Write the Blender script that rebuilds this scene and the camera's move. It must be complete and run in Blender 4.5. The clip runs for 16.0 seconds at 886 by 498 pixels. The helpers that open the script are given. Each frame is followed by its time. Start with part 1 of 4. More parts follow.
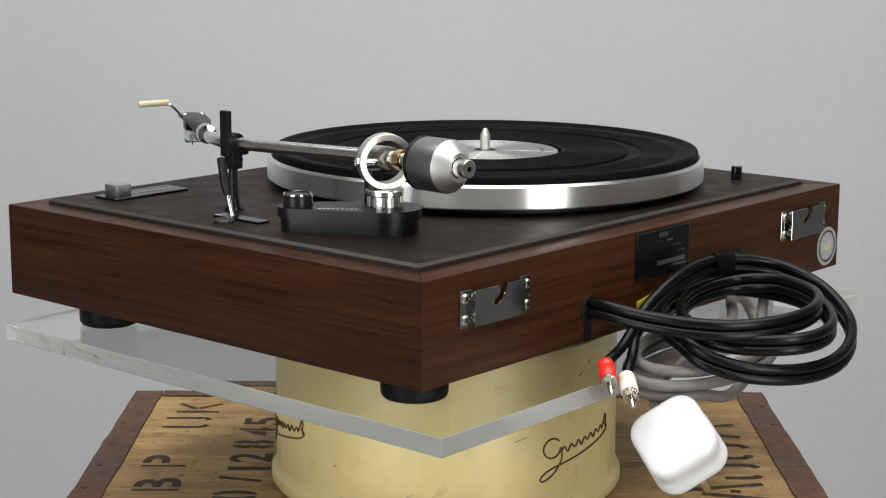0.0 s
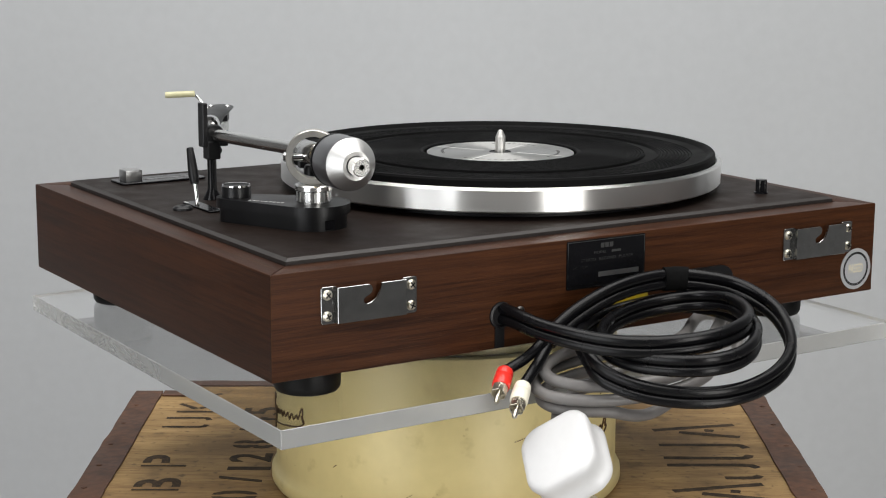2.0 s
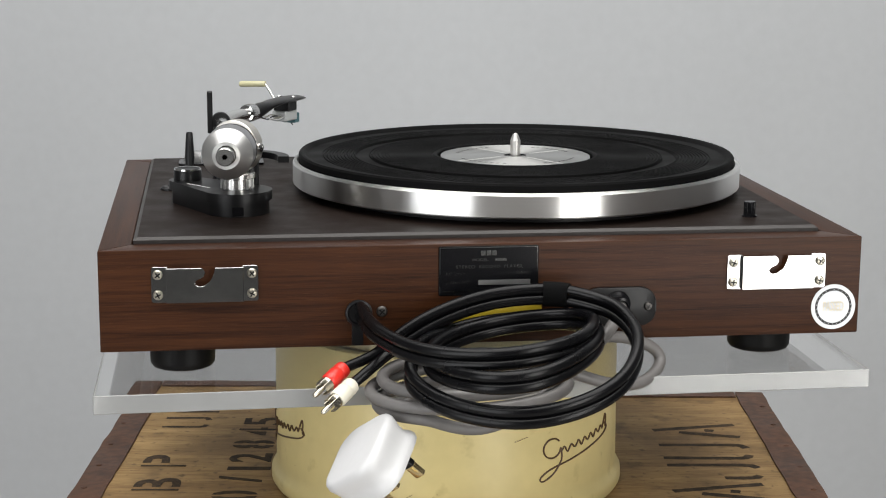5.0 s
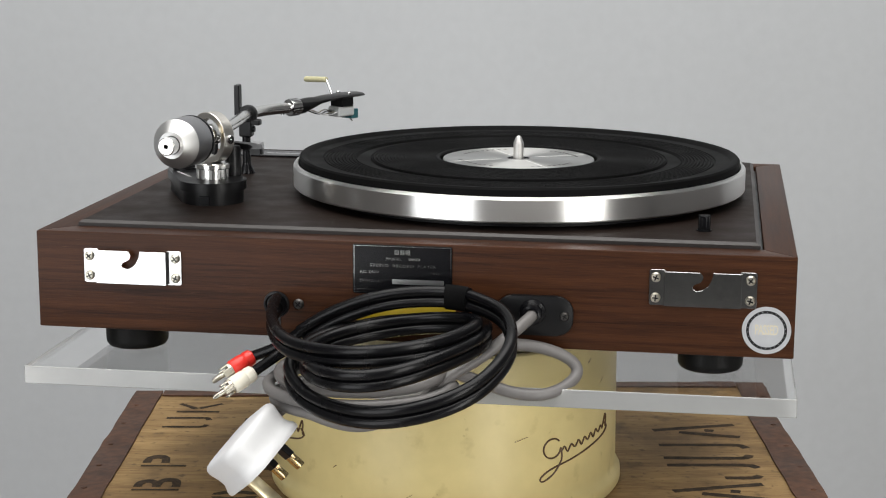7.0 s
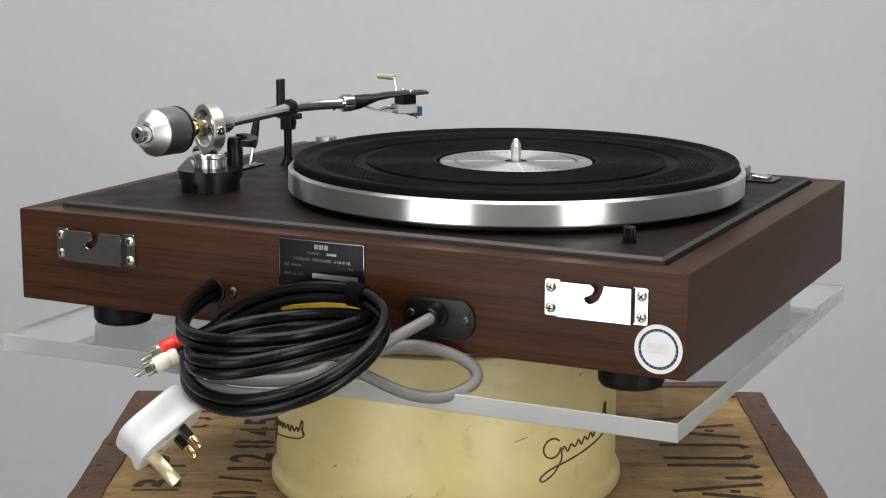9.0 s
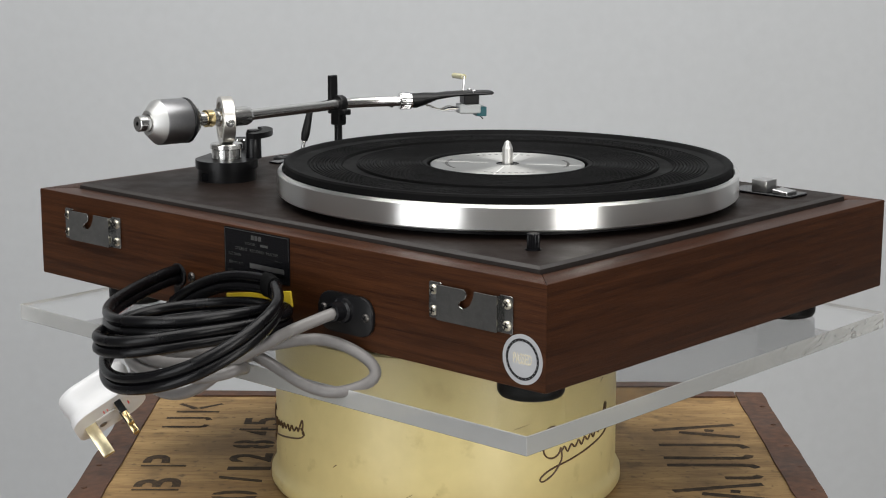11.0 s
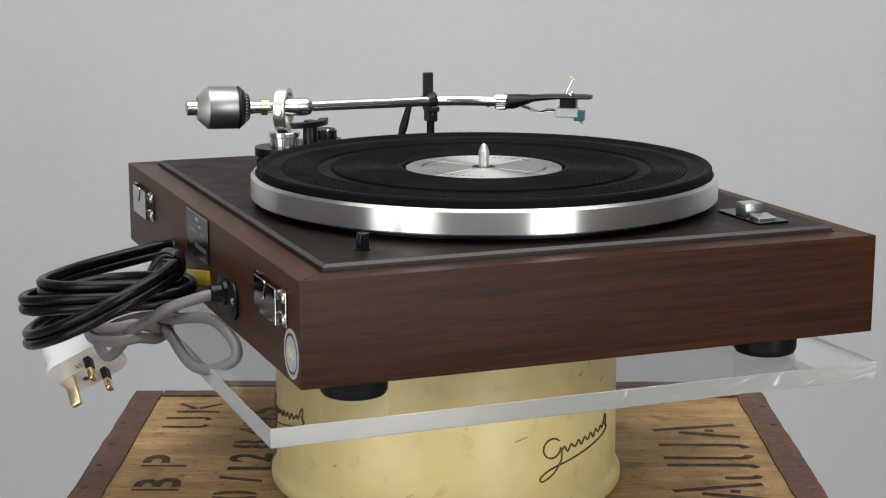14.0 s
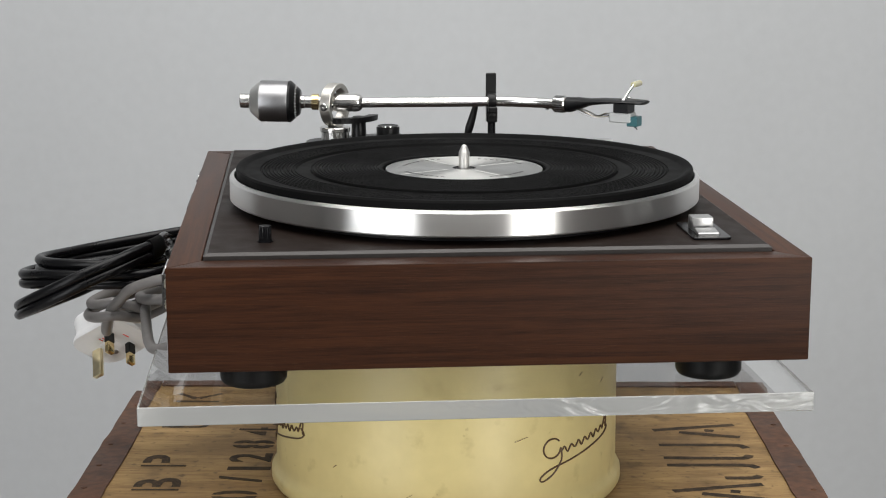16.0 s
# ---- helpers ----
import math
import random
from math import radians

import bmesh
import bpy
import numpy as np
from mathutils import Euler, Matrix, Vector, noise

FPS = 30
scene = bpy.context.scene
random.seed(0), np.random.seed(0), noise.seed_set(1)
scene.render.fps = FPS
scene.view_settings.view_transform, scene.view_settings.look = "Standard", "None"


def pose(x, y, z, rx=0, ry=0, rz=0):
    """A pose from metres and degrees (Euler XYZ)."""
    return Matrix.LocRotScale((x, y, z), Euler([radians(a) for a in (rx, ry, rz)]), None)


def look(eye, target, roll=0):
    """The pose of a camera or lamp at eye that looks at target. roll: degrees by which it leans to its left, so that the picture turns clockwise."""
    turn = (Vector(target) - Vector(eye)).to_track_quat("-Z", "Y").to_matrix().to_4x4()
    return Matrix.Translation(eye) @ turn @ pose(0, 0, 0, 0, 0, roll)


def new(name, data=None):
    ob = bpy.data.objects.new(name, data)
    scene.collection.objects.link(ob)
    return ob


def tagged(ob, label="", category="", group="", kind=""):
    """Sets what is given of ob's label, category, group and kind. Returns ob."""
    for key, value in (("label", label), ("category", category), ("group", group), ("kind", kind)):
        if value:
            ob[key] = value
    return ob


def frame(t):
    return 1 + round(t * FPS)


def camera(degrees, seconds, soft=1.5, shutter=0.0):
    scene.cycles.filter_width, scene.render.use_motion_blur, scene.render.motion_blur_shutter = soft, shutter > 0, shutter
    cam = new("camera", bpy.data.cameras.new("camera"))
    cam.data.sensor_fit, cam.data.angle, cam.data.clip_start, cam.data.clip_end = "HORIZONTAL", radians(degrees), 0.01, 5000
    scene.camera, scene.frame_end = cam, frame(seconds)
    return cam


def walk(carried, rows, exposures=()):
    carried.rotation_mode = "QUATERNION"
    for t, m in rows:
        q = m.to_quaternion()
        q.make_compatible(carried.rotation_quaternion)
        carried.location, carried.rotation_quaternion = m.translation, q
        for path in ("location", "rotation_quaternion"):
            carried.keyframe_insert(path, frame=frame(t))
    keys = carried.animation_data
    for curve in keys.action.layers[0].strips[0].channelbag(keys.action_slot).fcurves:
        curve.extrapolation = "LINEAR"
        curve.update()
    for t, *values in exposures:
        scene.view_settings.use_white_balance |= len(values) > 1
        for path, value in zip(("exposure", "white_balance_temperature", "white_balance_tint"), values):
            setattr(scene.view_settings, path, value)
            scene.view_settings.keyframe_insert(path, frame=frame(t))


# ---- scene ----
# The place: a record player on a clear acrylic board that turns slowly on a tin drum, on a plywood tea chest, before a grey wall.
cam = camera(28.62, 16.0, soft=1.1)
ZO = 0.56                      # height of the working origin above the room's floor
EYE = Vector((0.0, -1.1985, 0.4404 + ZO))
AIM = pose(EYE.x, EYE.y, EYE.z, 90 - 11.159, 0, 0.170) @ pose(0, 0, 0, 0, 0, 0.09)
walk(cam, [(0.0, AIM), (16.0, AIM)])

# ---------------------------------------------------------------- light
world = bpy.data.worlds.new("world")
scene.world = world
world.use_nodes = True
world.node_tree.nodes["Background"].inputs[0].default_value = (0.75, 0.85, 1.0, 1)
world.node_tree.nodes["Background"].inputs[1].default_value = 0.05


def area_lamp(name, eye, target, w, h, power, colour):
    data = bpy.data.lights.new(name, "AREA")
    data.shape, data.size, data.size_y, data.energy, data.color = "RECTANGLE", w, h, power, colour
    ob = new(name, data)
    ob.matrix_world = look(eye, target)
    return ob


area_lamp("softbox_light", (0.975, -1.655, 1.0), (0, 0, 0.98), 0.57, 1.7, 20, (1.0, 0.985, 0.95))
area_lamp("softbox_light", (-1.142, -1.543, 1.0), (0, 0, 0.98), 1.02, 1.7, 18.5, (0.97, 0.985, 1.0))
area_lamp("ceiling_light", (0, -0.45, 2.66), (0, -0.45, 0), 2.6, 2.2, 69, (1.0, 0.985, 0.965))
scene.view_settings.exposure = 0.0


# ---------------------------------------------------------------- materials
def mat(name, colour, rough=0.5, metal=0.0, grain=0.0, scale=300.0, bump=0.0, spec=0.5, coat=0.0):
    """A principled surface with noise at two scales in colour and relief."""
    m = bpy.data.materials.new(name)
    m.use_nodes = True
    nt = m.node_tree
    b = nt.nodes["Principled BSDF"]
    b.inputs["Base Color"].default_value = (*colour, 1)
    b.inputs["Roughness"].default_value = rough
    b.inputs["Metallic"].default_value = metal
    b.inputs["Specular IOR Level"].default_value = spec
    b.inputs["Coat Weight"].default_value = coat
    if grain or bump:
        tc = nt.nodes.new("ShaderNodeTexCoord")
        n1 = nt.nodes.new("ShaderNodeTexNoise")
        n1.inputs["Scale"].default_value, n1.inputs["Detail"].default_value = scale, 4
        n2 = nt.nodes.new("ShaderNodeTexNoise")
        n2.inputs["Scale"].default_value, n2.inputs["Detail"].default_value = scale / 14, 5
        nt.links.new(tc.outputs["Object"], n1.inputs["Vector"])
        nt.links.new(tc.outputs["Object"], n2.inputs["Vector"])
        add = nt.nodes.new("ShaderNodeMath")
        add.operation = "ADD"
        nt.links.new(n1.outputs["Fac"], add.inputs[0])
        nt.links.new(n2.outputs["Fac"], add.inputs[1])
        if grain:
            ramp = nt.nodes.new("ShaderNodeMapRange")
            ramp.inputs["From Min"].default_value, ramp.inputs["From Max"].default_value = 0.7, 1.3
            ramp.inputs["To Min"].default_value, ramp.inputs["To Max"].default_value = 1 - grain, 1 + grain
            nt.links.new(add.outputs[0], ramp.inputs["Value"])
            mul = nt.nodes.new("ShaderNodeVectorMath")
            mul.operation = "SCALE"
            mul.inputs[0].default_value = colour
            nt.links.new(ramp.outputs[0], mul.inputs["Scale"])
            nt.links.new(mul.outputs[0], b.inputs["Base Color"])
            rr = nt.nodes.new("ShaderNodeMapRange")
            rr.inputs["From Min"].default_value, rr.inputs["From Max"].default_value = 0.3, 0.7
            rr.inputs["To Min"].default_value, rr.inputs["To Max"].default_value = rough * 0.85, min(1, rough * 1.15)
            nt.links.new(n2.outputs["Fac"], rr.inputs["Value"])
            nt.links.new(rr.outputs[0], b.inputs["Roughness"])
        if bump:
            bp = nt.nodes.new("ShaderNodeBump")
            bp.inputs["Strength"].default_value, bp.inputs["Distance"].default_value = bump, 0.0005
            nt.links.new(add.outputs[0], bp.inputs["Height"])
            nt.links.new(bp.outputs[0], b.inputs["Normal"])
    return m


def wood(name, dark, light, stretch, rough=0.4, flecks=0.0, coat=0.0, fleck_colour=(0.35, 0.2, 0.12), spec=0.15):
    """Wood with grain that runs along the axis of small stretch; pale open pores as flecks."""
    m = bpy.data.materials.new(name)
    m.use_nodes = True
    nt = m.node_tree
    b = nt.nodes["Principled BSDF"]
    tc = nt.nodes.new("ShaderNodeTexCoord")
    mp = nt.nodes.new("ShaderNodeMapping")
    mp.inputs["Scale"].default_value = stretch
    nt.links.new(tc.outputs["Object"], mp.inputs["Vector"])
    n1 = nt.nodes.new("ShaderNodeTexNoise")
    n1.inputs["Scale"].default_value, n1.inputs["Detail"].default_value, n1.inputs["Distortion"].default_value = 2.2, 6, 0.6
    n2 = nt.nodes.new("ShaderNodeTexNoise")
    n2.inputs["Scale"].default_value, n2.inputs["Detail"].default_value = 14, 3
    n3 = nt.nodes.new("ShaderNodeTexNoise")
    n3.inputs["Scale"].default_value, n3.inputs["Detail"].default_value = 24, 2
    for n in (n1, n2, n3):
        nt.links.new(mp.outputs[0], n.inputs["Vector"])
    mix = nt.nodes.new("ShaderNodeMath")
    mix.operation = "MULTIPLY_ADD"
    mix.inputs[1].default_value = 0.62
    nt.links.new(n2.outputs["Fac"], mix.inputs[0])
    nt.links.new(n1.outputs["Fac"], mix.inputs[2])
    ramp = nt.nodes.new("ShaderNodeValToRGB")
    ramp.color_ramp.elements[0].position, ramp.color_ramp.elements[0].color = 0.55, (*dark, 1)
    ramp.color_ramp.elements[1].position, ramp.color_ramp.elements[1].color = 1.0, (*light, 1)
    nt.links.new(mix.outputs[0], ramp.inputs["Fac"])
    out = ramp.outputs["Color"]
    if flecks:
        th = nt.nodes.new("ShaderNodeMapRange")
        th.inputs["From Min"].default_value, th.inputs["From Max"].default_value = 0.66, 0.74
        th.inputs["To Max"].default_value = flecks
        nt.links.new(n3.outputs["Fac"], th.inputs["Value"])
        mx = nt.nodes.new("ShaderNodeMix")
        mx.data_type = "RGBA"
        mx.inputs["B"].default_value = (*fleck_colour, 1)
        nt.links.new(th.outputs[0], mx.inputs["Factor"])
        nt.links.new(out, mx.inputs["A"])
        out = mx.outputs["Result"]
    nt.links.new(out, b.inputs["Base Color"])
    b.inputs["Roughness"].default_value = rough
    b.inputs["Specular IOR Level"].default_value = spec
    b.inputs["Coat Weight"].default_value = coat
    b.inputs["Coat Roughness"].default_value = 0.25
    bp = nt.nodes.new("ShaderNodeBump")
    bp.inputs["Strength"].default_value, bp.inputs["Distance"].default_value = 0.25, 0.0004
    nt.links.new(n2.outputs["Fac"], bp.inputs["Height"])
    nt.links.new(bp.outputs[0], b.inputs["Normal"])
    return m


def glass(name, colour, rough, ior=1.49):
    m = bpy.data.materials.new(name)
    m.use_nodes = True
    b = m.node_tree.nodes["Principled BSDF"]
    b.inputs["Base Color"].default_value = (*colour, 1)
    b.inputs["Transmission Weight"].default_value = 1.0
    b.inputs["Roughness"].default_value = rough
    b.inputs["IOR"].default_value = ior
    return m


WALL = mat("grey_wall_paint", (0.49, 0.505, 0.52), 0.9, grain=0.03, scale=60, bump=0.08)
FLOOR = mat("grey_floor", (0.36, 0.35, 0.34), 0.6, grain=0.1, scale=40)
# Unseen walls: tone chosen for what the metal reflects, not a known paint.
SIDE = mat("unseen_wall_tone", (0.17, 0.17, 0.17), 0.9, grain=0.03, scale=60)
CEIL = mat("white_ceiling_paint", (0.75, 0.75, 0.74), 0.9, grain=0.02, scale=60)
# x boards (rear, front) are lighter and more flecked than y boards (sides)
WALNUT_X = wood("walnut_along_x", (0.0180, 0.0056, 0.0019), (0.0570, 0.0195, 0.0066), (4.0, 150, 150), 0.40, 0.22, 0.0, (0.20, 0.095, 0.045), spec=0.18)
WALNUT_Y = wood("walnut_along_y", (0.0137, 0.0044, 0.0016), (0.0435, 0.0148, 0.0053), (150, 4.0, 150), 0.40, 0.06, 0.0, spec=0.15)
PLY = wood("chest_plywood", (0.255, 0.152, 0.063), (0.50, 0.332, 0.145), (4.0, 30, 30), 0.6, 0.5, 0.0, (0.09, 0.045, 0.018))
RUST = mat("rusted_edge_strip", (0.098, 0.043, 0.022), 0.6, 0.25, 0.45, 160, 0.5)
INK = wood("worn_stencil_ink", (0.026, 0.021, 0.017), (0.085, 0.058, 0.036), (60, 60, 60), 0.8, 0.85, 0.0, (0.27, 0.165, 0.068))
CREAM = mat("cream_enamel", (0.65, 0.548, 0.258), 0.34, 0, 0.045, 90, 0.02, spec=0.4)
CREAM_RIM = mat("worn_cream_enamel", (0.72, 0.64, 0.38), 0.3, 0, 0.12, 150, 0.05)
GOLD_INK = mat("brown_script_ink", (0.075, 0.036, 0.012), 0.5)
ACRYLIC = glass("clear_acrylic", (1.0, 1.0, 1.0), 0.0)
ACRYLIC_EDGE = mat("sawn_acrylic_edge", (0.88, 0.89, 0.88), 0.16, 0, 0.05, 60, 0.06)
ACRYLIC_CHIPPED = mat("chipped_acrylic_edge", (0.89, 0.90, 0.88), 0.13)
ACRYLIC_CHIPPED.node_tree.nodes["Principled BSDF"].inputs["Transmission Weight"].default_value = 0.69
ACRYLIC_EDGE.node_tree.nodes["Principled BSDF"].inputs["Transmission Weight"].default_value = 0.68

def blotched(m, scale, low, high, colour, amount):
    """Lays stains of a colour over a material where a noise passes a threshold."""
    nt = m.node_tree
    b = nt.nodes["Principled BSDF"]
    tc, nz, mr, mx = (nt.nodes.new(k) for k in ("ShaderNodeTexCoord", "ShaderNodeTexNoise", "ShaderNodeMapRange", "ShaderNodeMix"))
    nz.inputs["Scale"].default_value, nz.inputs["Detail"].default_value = scale, 6
    mr.inputs["From Min"].default_value, mr.inputs["From Max"].default_value, mr.inputs["To Max"].default_value = low, high, amount
    mx.data_type = "RGBA"
    mx.inputs["B"].default_value = (*colour, 1)
    nt.links.new(tc.outputs["Object"], nz.inputs["Vector"])
    nt.links.new(nz.outputs["Fac"], mr.inputs["Value"])
    nt.links.new(mr.outputs[0], mx.inputs["Factor"])
    nt.links.new(b.inputs["Base Color"].links[0].from_socket, mx.inputs["A"])
    nt.links.new(mx.outputs["Result"], b.inputs["Base Color"])


blotched(PLY, 14, 0.45, 0.72, (0.145, 0.088, 0.040), 0.7)
blotched(PLY, 5, 0.48, 0.66, (0.20, 0.118, 0.050), 0.5)
blotched(PLY, 160, 0.60, 0.72, (0.07, 0.045, 0.025), 0.6)
blotched(PLY, 40, 0.55, 0.70, (0.12, 0.075, 0.036), 0.55)
blotched(CREAM, 110, 0.70, 0.76, (0.22, 0.13, 0.05), 0.55)
blotched(CREAM, 55, 0.62, 0.76, (0.36, 0.28, 0.12), 0.45)
blotched(CREAM, 16, 0.50, 0.80, (0.50, 0.41, 0.19), 0.5)
blotched(RUST, 45, 0.50, 0.70, (0.035, 0.018, 0.012), 0.7)
blotched(WALNUT_X, 9, 0.45, 0.75, (0.018, 0.0058, 0.0024), 0.4)
blotched(WALNUT_Y, 9, 0.45, 0.75, (0.018, 0.0058, 0.0024), 0.4)


def crackle(m):
    """Long shallow chatter marks of a saw, deeper towards the front of the board."""
    nt = m.node_tree
    tc, mp, nz, bp, sep, mr = (nt.nodes.new(k) for k in ("ShaderNodeTexCoord", "ShaderNodeMapping", "ShaderNodeTexNoise", "ShaderNodeBump", "ShaderNodeSeparateXYZ", "ShaderNodeMapRange"))
    mp.inputs["Scale"].default_value = (30, 30, 75)
    mp.inputs["Rotation"].default_value = (0.5, 0.5, 0)
    nz.inputs["Scale"].default_value, nz.inputs["Detail"].default_value, nz.inputs["Distortion"].default_value = 1.0, 2, 1.0
    bp.inputs["Distance"].default_value = 0.006
    mr.inputs["From Min"].default_value, mr.inputs["From Max"].default_value = -0.05, 0.14
    mr.inputs["To Min"].default_value, mr.inputs["To Max"].default_value = 0.03, 0.95
    nt.links.new(tc.outputs["Object"], mp.inputs["Vector"])
    nt.links.new(mp.outputs[0], nz.inputs["Vector"])
    nt.links.new(tc.outputs["Object"], sep.inputs[0])
    nt.links.new(sep.outputs["Y"], mr.inputs["Value"])
    nt.links.new(mr.outputs[0], bp.inputs["Strength"])
    nt.links.new(nz.outputs["Fac"], bp.inputs["Height"])
    nt.links.new(bp.outputs[0], nt.nodes["Principled BSDF"].inputs["Normal"])


crackle(ACRYLIC_CHIPPED)
DECK = mat("dark_brown_deck", (0.0120, 0.0076, 0.0060), 0.5, 0, 0.12, 700, 0.15, spec=0.09)
DECK_EDGE = mat("grey_deck_bevel", (0.024, 0.020, 0.0185), 0.45, 0.08, 0.1, 300)
BLACK = mat("black_plastic", (0.005, 0.005, 0.0056), 0.36, 0, 0.15, 400, spec=0.3)
GLOSS_BLACK = mat("gloss_black_plastic", (0.005, 0.005, 0.006), 0.2, spec=0.25)
RUBBER = mat("black_rubber", (0.0036, 0.0036, 0.0037), 0.6, 0, 0.2, 400, 0.1, spec=0.05)
ALU = mat("brushed_aluminium", (0.66, 0.655, 0.64), 0.22, 1.0, 0.04, 500)
SATIN = mat("satin_aluminium", (0.50, 0.50, 0.50), 0.34, 1.0, 0.05, 600, 0.02)
OLD_SCREW = mat("dull_screw_metal", (0.10, 0.095, 0.09), 0.4, 1.0, 0.1, 600)
DARK_SATIN = mat("grey_satin_metal", (0.33, 0.33, 0.34), 0.36, 1.0, 0.05, 600)
CHROME = mat("chrome", (0.68, 0.68, 0.68), 0.07, 1.0)
BRASS = mat("brass", (0.80, 0.64, 0.34), 0.2, 1.0, 0.08, 300)
WHITE = mat("white_plastic", (0.64, 0.64, 0.645), 0.32, 0, 0.02, 200)
WHITE_INK = mat("white_ink", (0.72, 0.72, 0.70), 0.6)
IVORY = mat("ivory_plastic", (0.78, 0.74, 0.62), 0.35)
RED = mat("red_plastic", (0.72, 0.03, 0.02), 0.32)
CABLE = mat("black_cable_sheath", (0.0030, 0.0030, 0.0036), 0.27, 0, 0.15, 300, spec=0.22)
GREY_CABLE = mat("grey_cable_sheath", (0.138, 0.131, 0.127), 0.40, 0, 0.1, 200)
YELLOW = mat("yellow_tape", (0.44, 0.32, 0.015), 0.4, 0, 0.1, 200)
AMBER = mat("amber_plastic", (0.52, 0.49, 0.30), 0.25, 0, 0.1, 300)
TEAL = mat("teal_plastic", (0.03, 0.13, 0.15), 0.35)


# ---------------------------------------------------------------- building helpers
BASE = {}


def thing(name, base, label, category, group="", kind=""):
    """An empty at a thing's base; its parts are given in the working frame."""
    ob = new(name)
    ob.empty_display_size = 0.02
    BASE[ob.name] = Vector(base)
    ob.location = Vector(base) + Vector((0, 0, ZO))
    return tagged(ob, label, category, group, kind)


def finish(bm, name, mats, base, smooth=35):
    bmesh.ops.remove_doubles(bm, verts=bm.verts, dist=1e-6)
    bmesh.ops.recalc_face_normals(bm, faces=bm.faces)
    bmesh.ops.translate(bm, verts=bm.verts, vec=-Vector(base))
    me = bpy.data.meshes.new(name)
    bm.to_mesh(me)
    bm.free()
    for m in (mats if isinstance(mats, (list, tuple)) else [mats]):
        me.materials.append(m)
    for p in me.polygons:
        p.use_smooth = True
    me.set_sharp_from_angle(angle=radians(smooth))
    return me


def part(name, bm, mats, parent, label="", smooth=35):
    base = BASE[parent.name]
    ob = new(name, finish(bm, name, mats, base, smooth))
    ob.parent = parent
    BASE[ob.name] = base
    return tagged(ob, label, kind="stuff" if name in ("bar", "border", "pillar_flute", "chip") else "")


def single(name, bm, mats, base, label, category, group="", kind="", smooth=35):
    ob = new(name, finish(bm, name, mats, base, smooth))
    BASE[ob.name] = Vector(base)
    ob.location = Vector(base) + Vector((0, 0, ZO))
    return tagged(ob, label, category, group, kind)


def box(bm, x0, x1, y0, y1, z0, z1, bevel=0.0, seg=2, m=None):
    r = bmesh.ops.create_cube(bm, size=1.0)
    vs = r["verts"]
    for v in vs:
        v.co = Vector((x0 if v.co.x < 0 else x1, y0 if v.co.y < 0 else y1, z0 if v.co.z < 0 else z1))
    if bevel:
        es = list({e for v in vs for e in v.link_edges})
        r = bmesh.ops.bevel(bm, geom=es, offset=bevel, segments=seg, affect="EDGES", profile=0.5)
        vs = list({v for f in r["faces"] for v in f.verts} | {v for v in vs if v.is_valid})
    if m is not None:
        bmesh.ops.transform(bm, matrix=m, verts=vs)
    return bm


def lathe(bm, profile, m=None, seg=48, mat_index=0):
    """Turns (radius, height) pairs round z; m places it."""
    m = m or Matrix()
    rings = []
    for r, h in profile:
        if r < 1e-6:
            rings.append([bm.verts.new(m @ Vector((0, 0, h)))])
        else:
            rings.append([bm.verts.new(m @ Vector((r * math.cos(2 * math.pi * i / seg), r * math.sin(2 * math.pi * i / seg), h))) for i in range(seg)])
    for a, b in zip(rings, rings[1:]):
        for i in range(seg):
            j = (i + 1) % seg
            vs = [a[i % len(a)], a[j % len(a)], b[j % len(b)], b[i % len(b)]]
            vs = list(dict.fromkeys(vs))
            if len(vs) > 2:
                bm.faces.new(vs).material_index = mat_index
    return bm


def along(a, b, up=(0, 0, 1)):
    """A frame at a whose z axis points to b."""
    z = (Vector(b) - Vector(a)).normalized()
    x = Vector(up).cross(z)
    x = Vector((1, 0, 0)) if x.length < 1e-4 else x.normalized()
    y = z.cross(x)
    return Matrix.Translation(a) @ Matrix((x, y, z)).transposed().to_4x4()


def spline(pts, n=12, closed=False):
    """A smooth line through points."""
    ps = [Vector(p) for p in pts]
    out = []
    last = len(ps) if closed else len(ps) - 1
    for i in range(last):
        g = (lambda k: ps[k % len(ps)]) if closed else (lambda k: ps[min(max(k, 0), len(ps) - 1)])
        a, b, c, d = g(i - 1), g(i), g(i + 1), g(i + 2)
        for k in range(n):
            s = k / n
            out.append(0.5 * ((2 * b) + (c - a) * s + (2 * a - 5 * b + 4 * c - d) * s * s + (3 * b - a - 3 * c + d) * s ** 3))
    if not closed:
        out.append(ps[-1])
    return out


def tube(bm, pts, radius, seg=10, closed=False, squash=1.0):
    """A round rod along a line; radius may be a list."""
    n = len(pts)
    up = Vector((0, 0, 1))
    rings = []
    side = None
    for i, p in enumerate(pts):
        a = pts[i - 1] if (i or closed) else pts[i]
        b = pts[(i + 1) % n] if (i < n - 1 or closed) else pts[i]
        t = (b - a).normalized()
        side = t.cross(up) if side is None else side - t * side.dot(t)
        if side.length < 1e-5:
            side = t.orthogonal()
        side.normalize()
        nor = t.cross(side)
        r = radius[i] if isinstance(radius, (list, tuple)) else radius
        rings.append([bm.verts.new(p + side * (r * math.cos(2 * math.pi * k / seg)) + nor * (r * squash * math.sin(2 * math.pi * k / seg))) for k in range(seg)])
    for i in range(n if closed else n - 1):
        a, b = rings[i], rings[(i + 1) % n]
        for k in range(seg):
            j = (k + 1) % seg
            bm.faces.new((a[k], a[j], b[j], b[k]))
    if not closed:
        bm.faces.new(rings[0][::-1])
        bm.faces.new(rings[-1])
    return bm


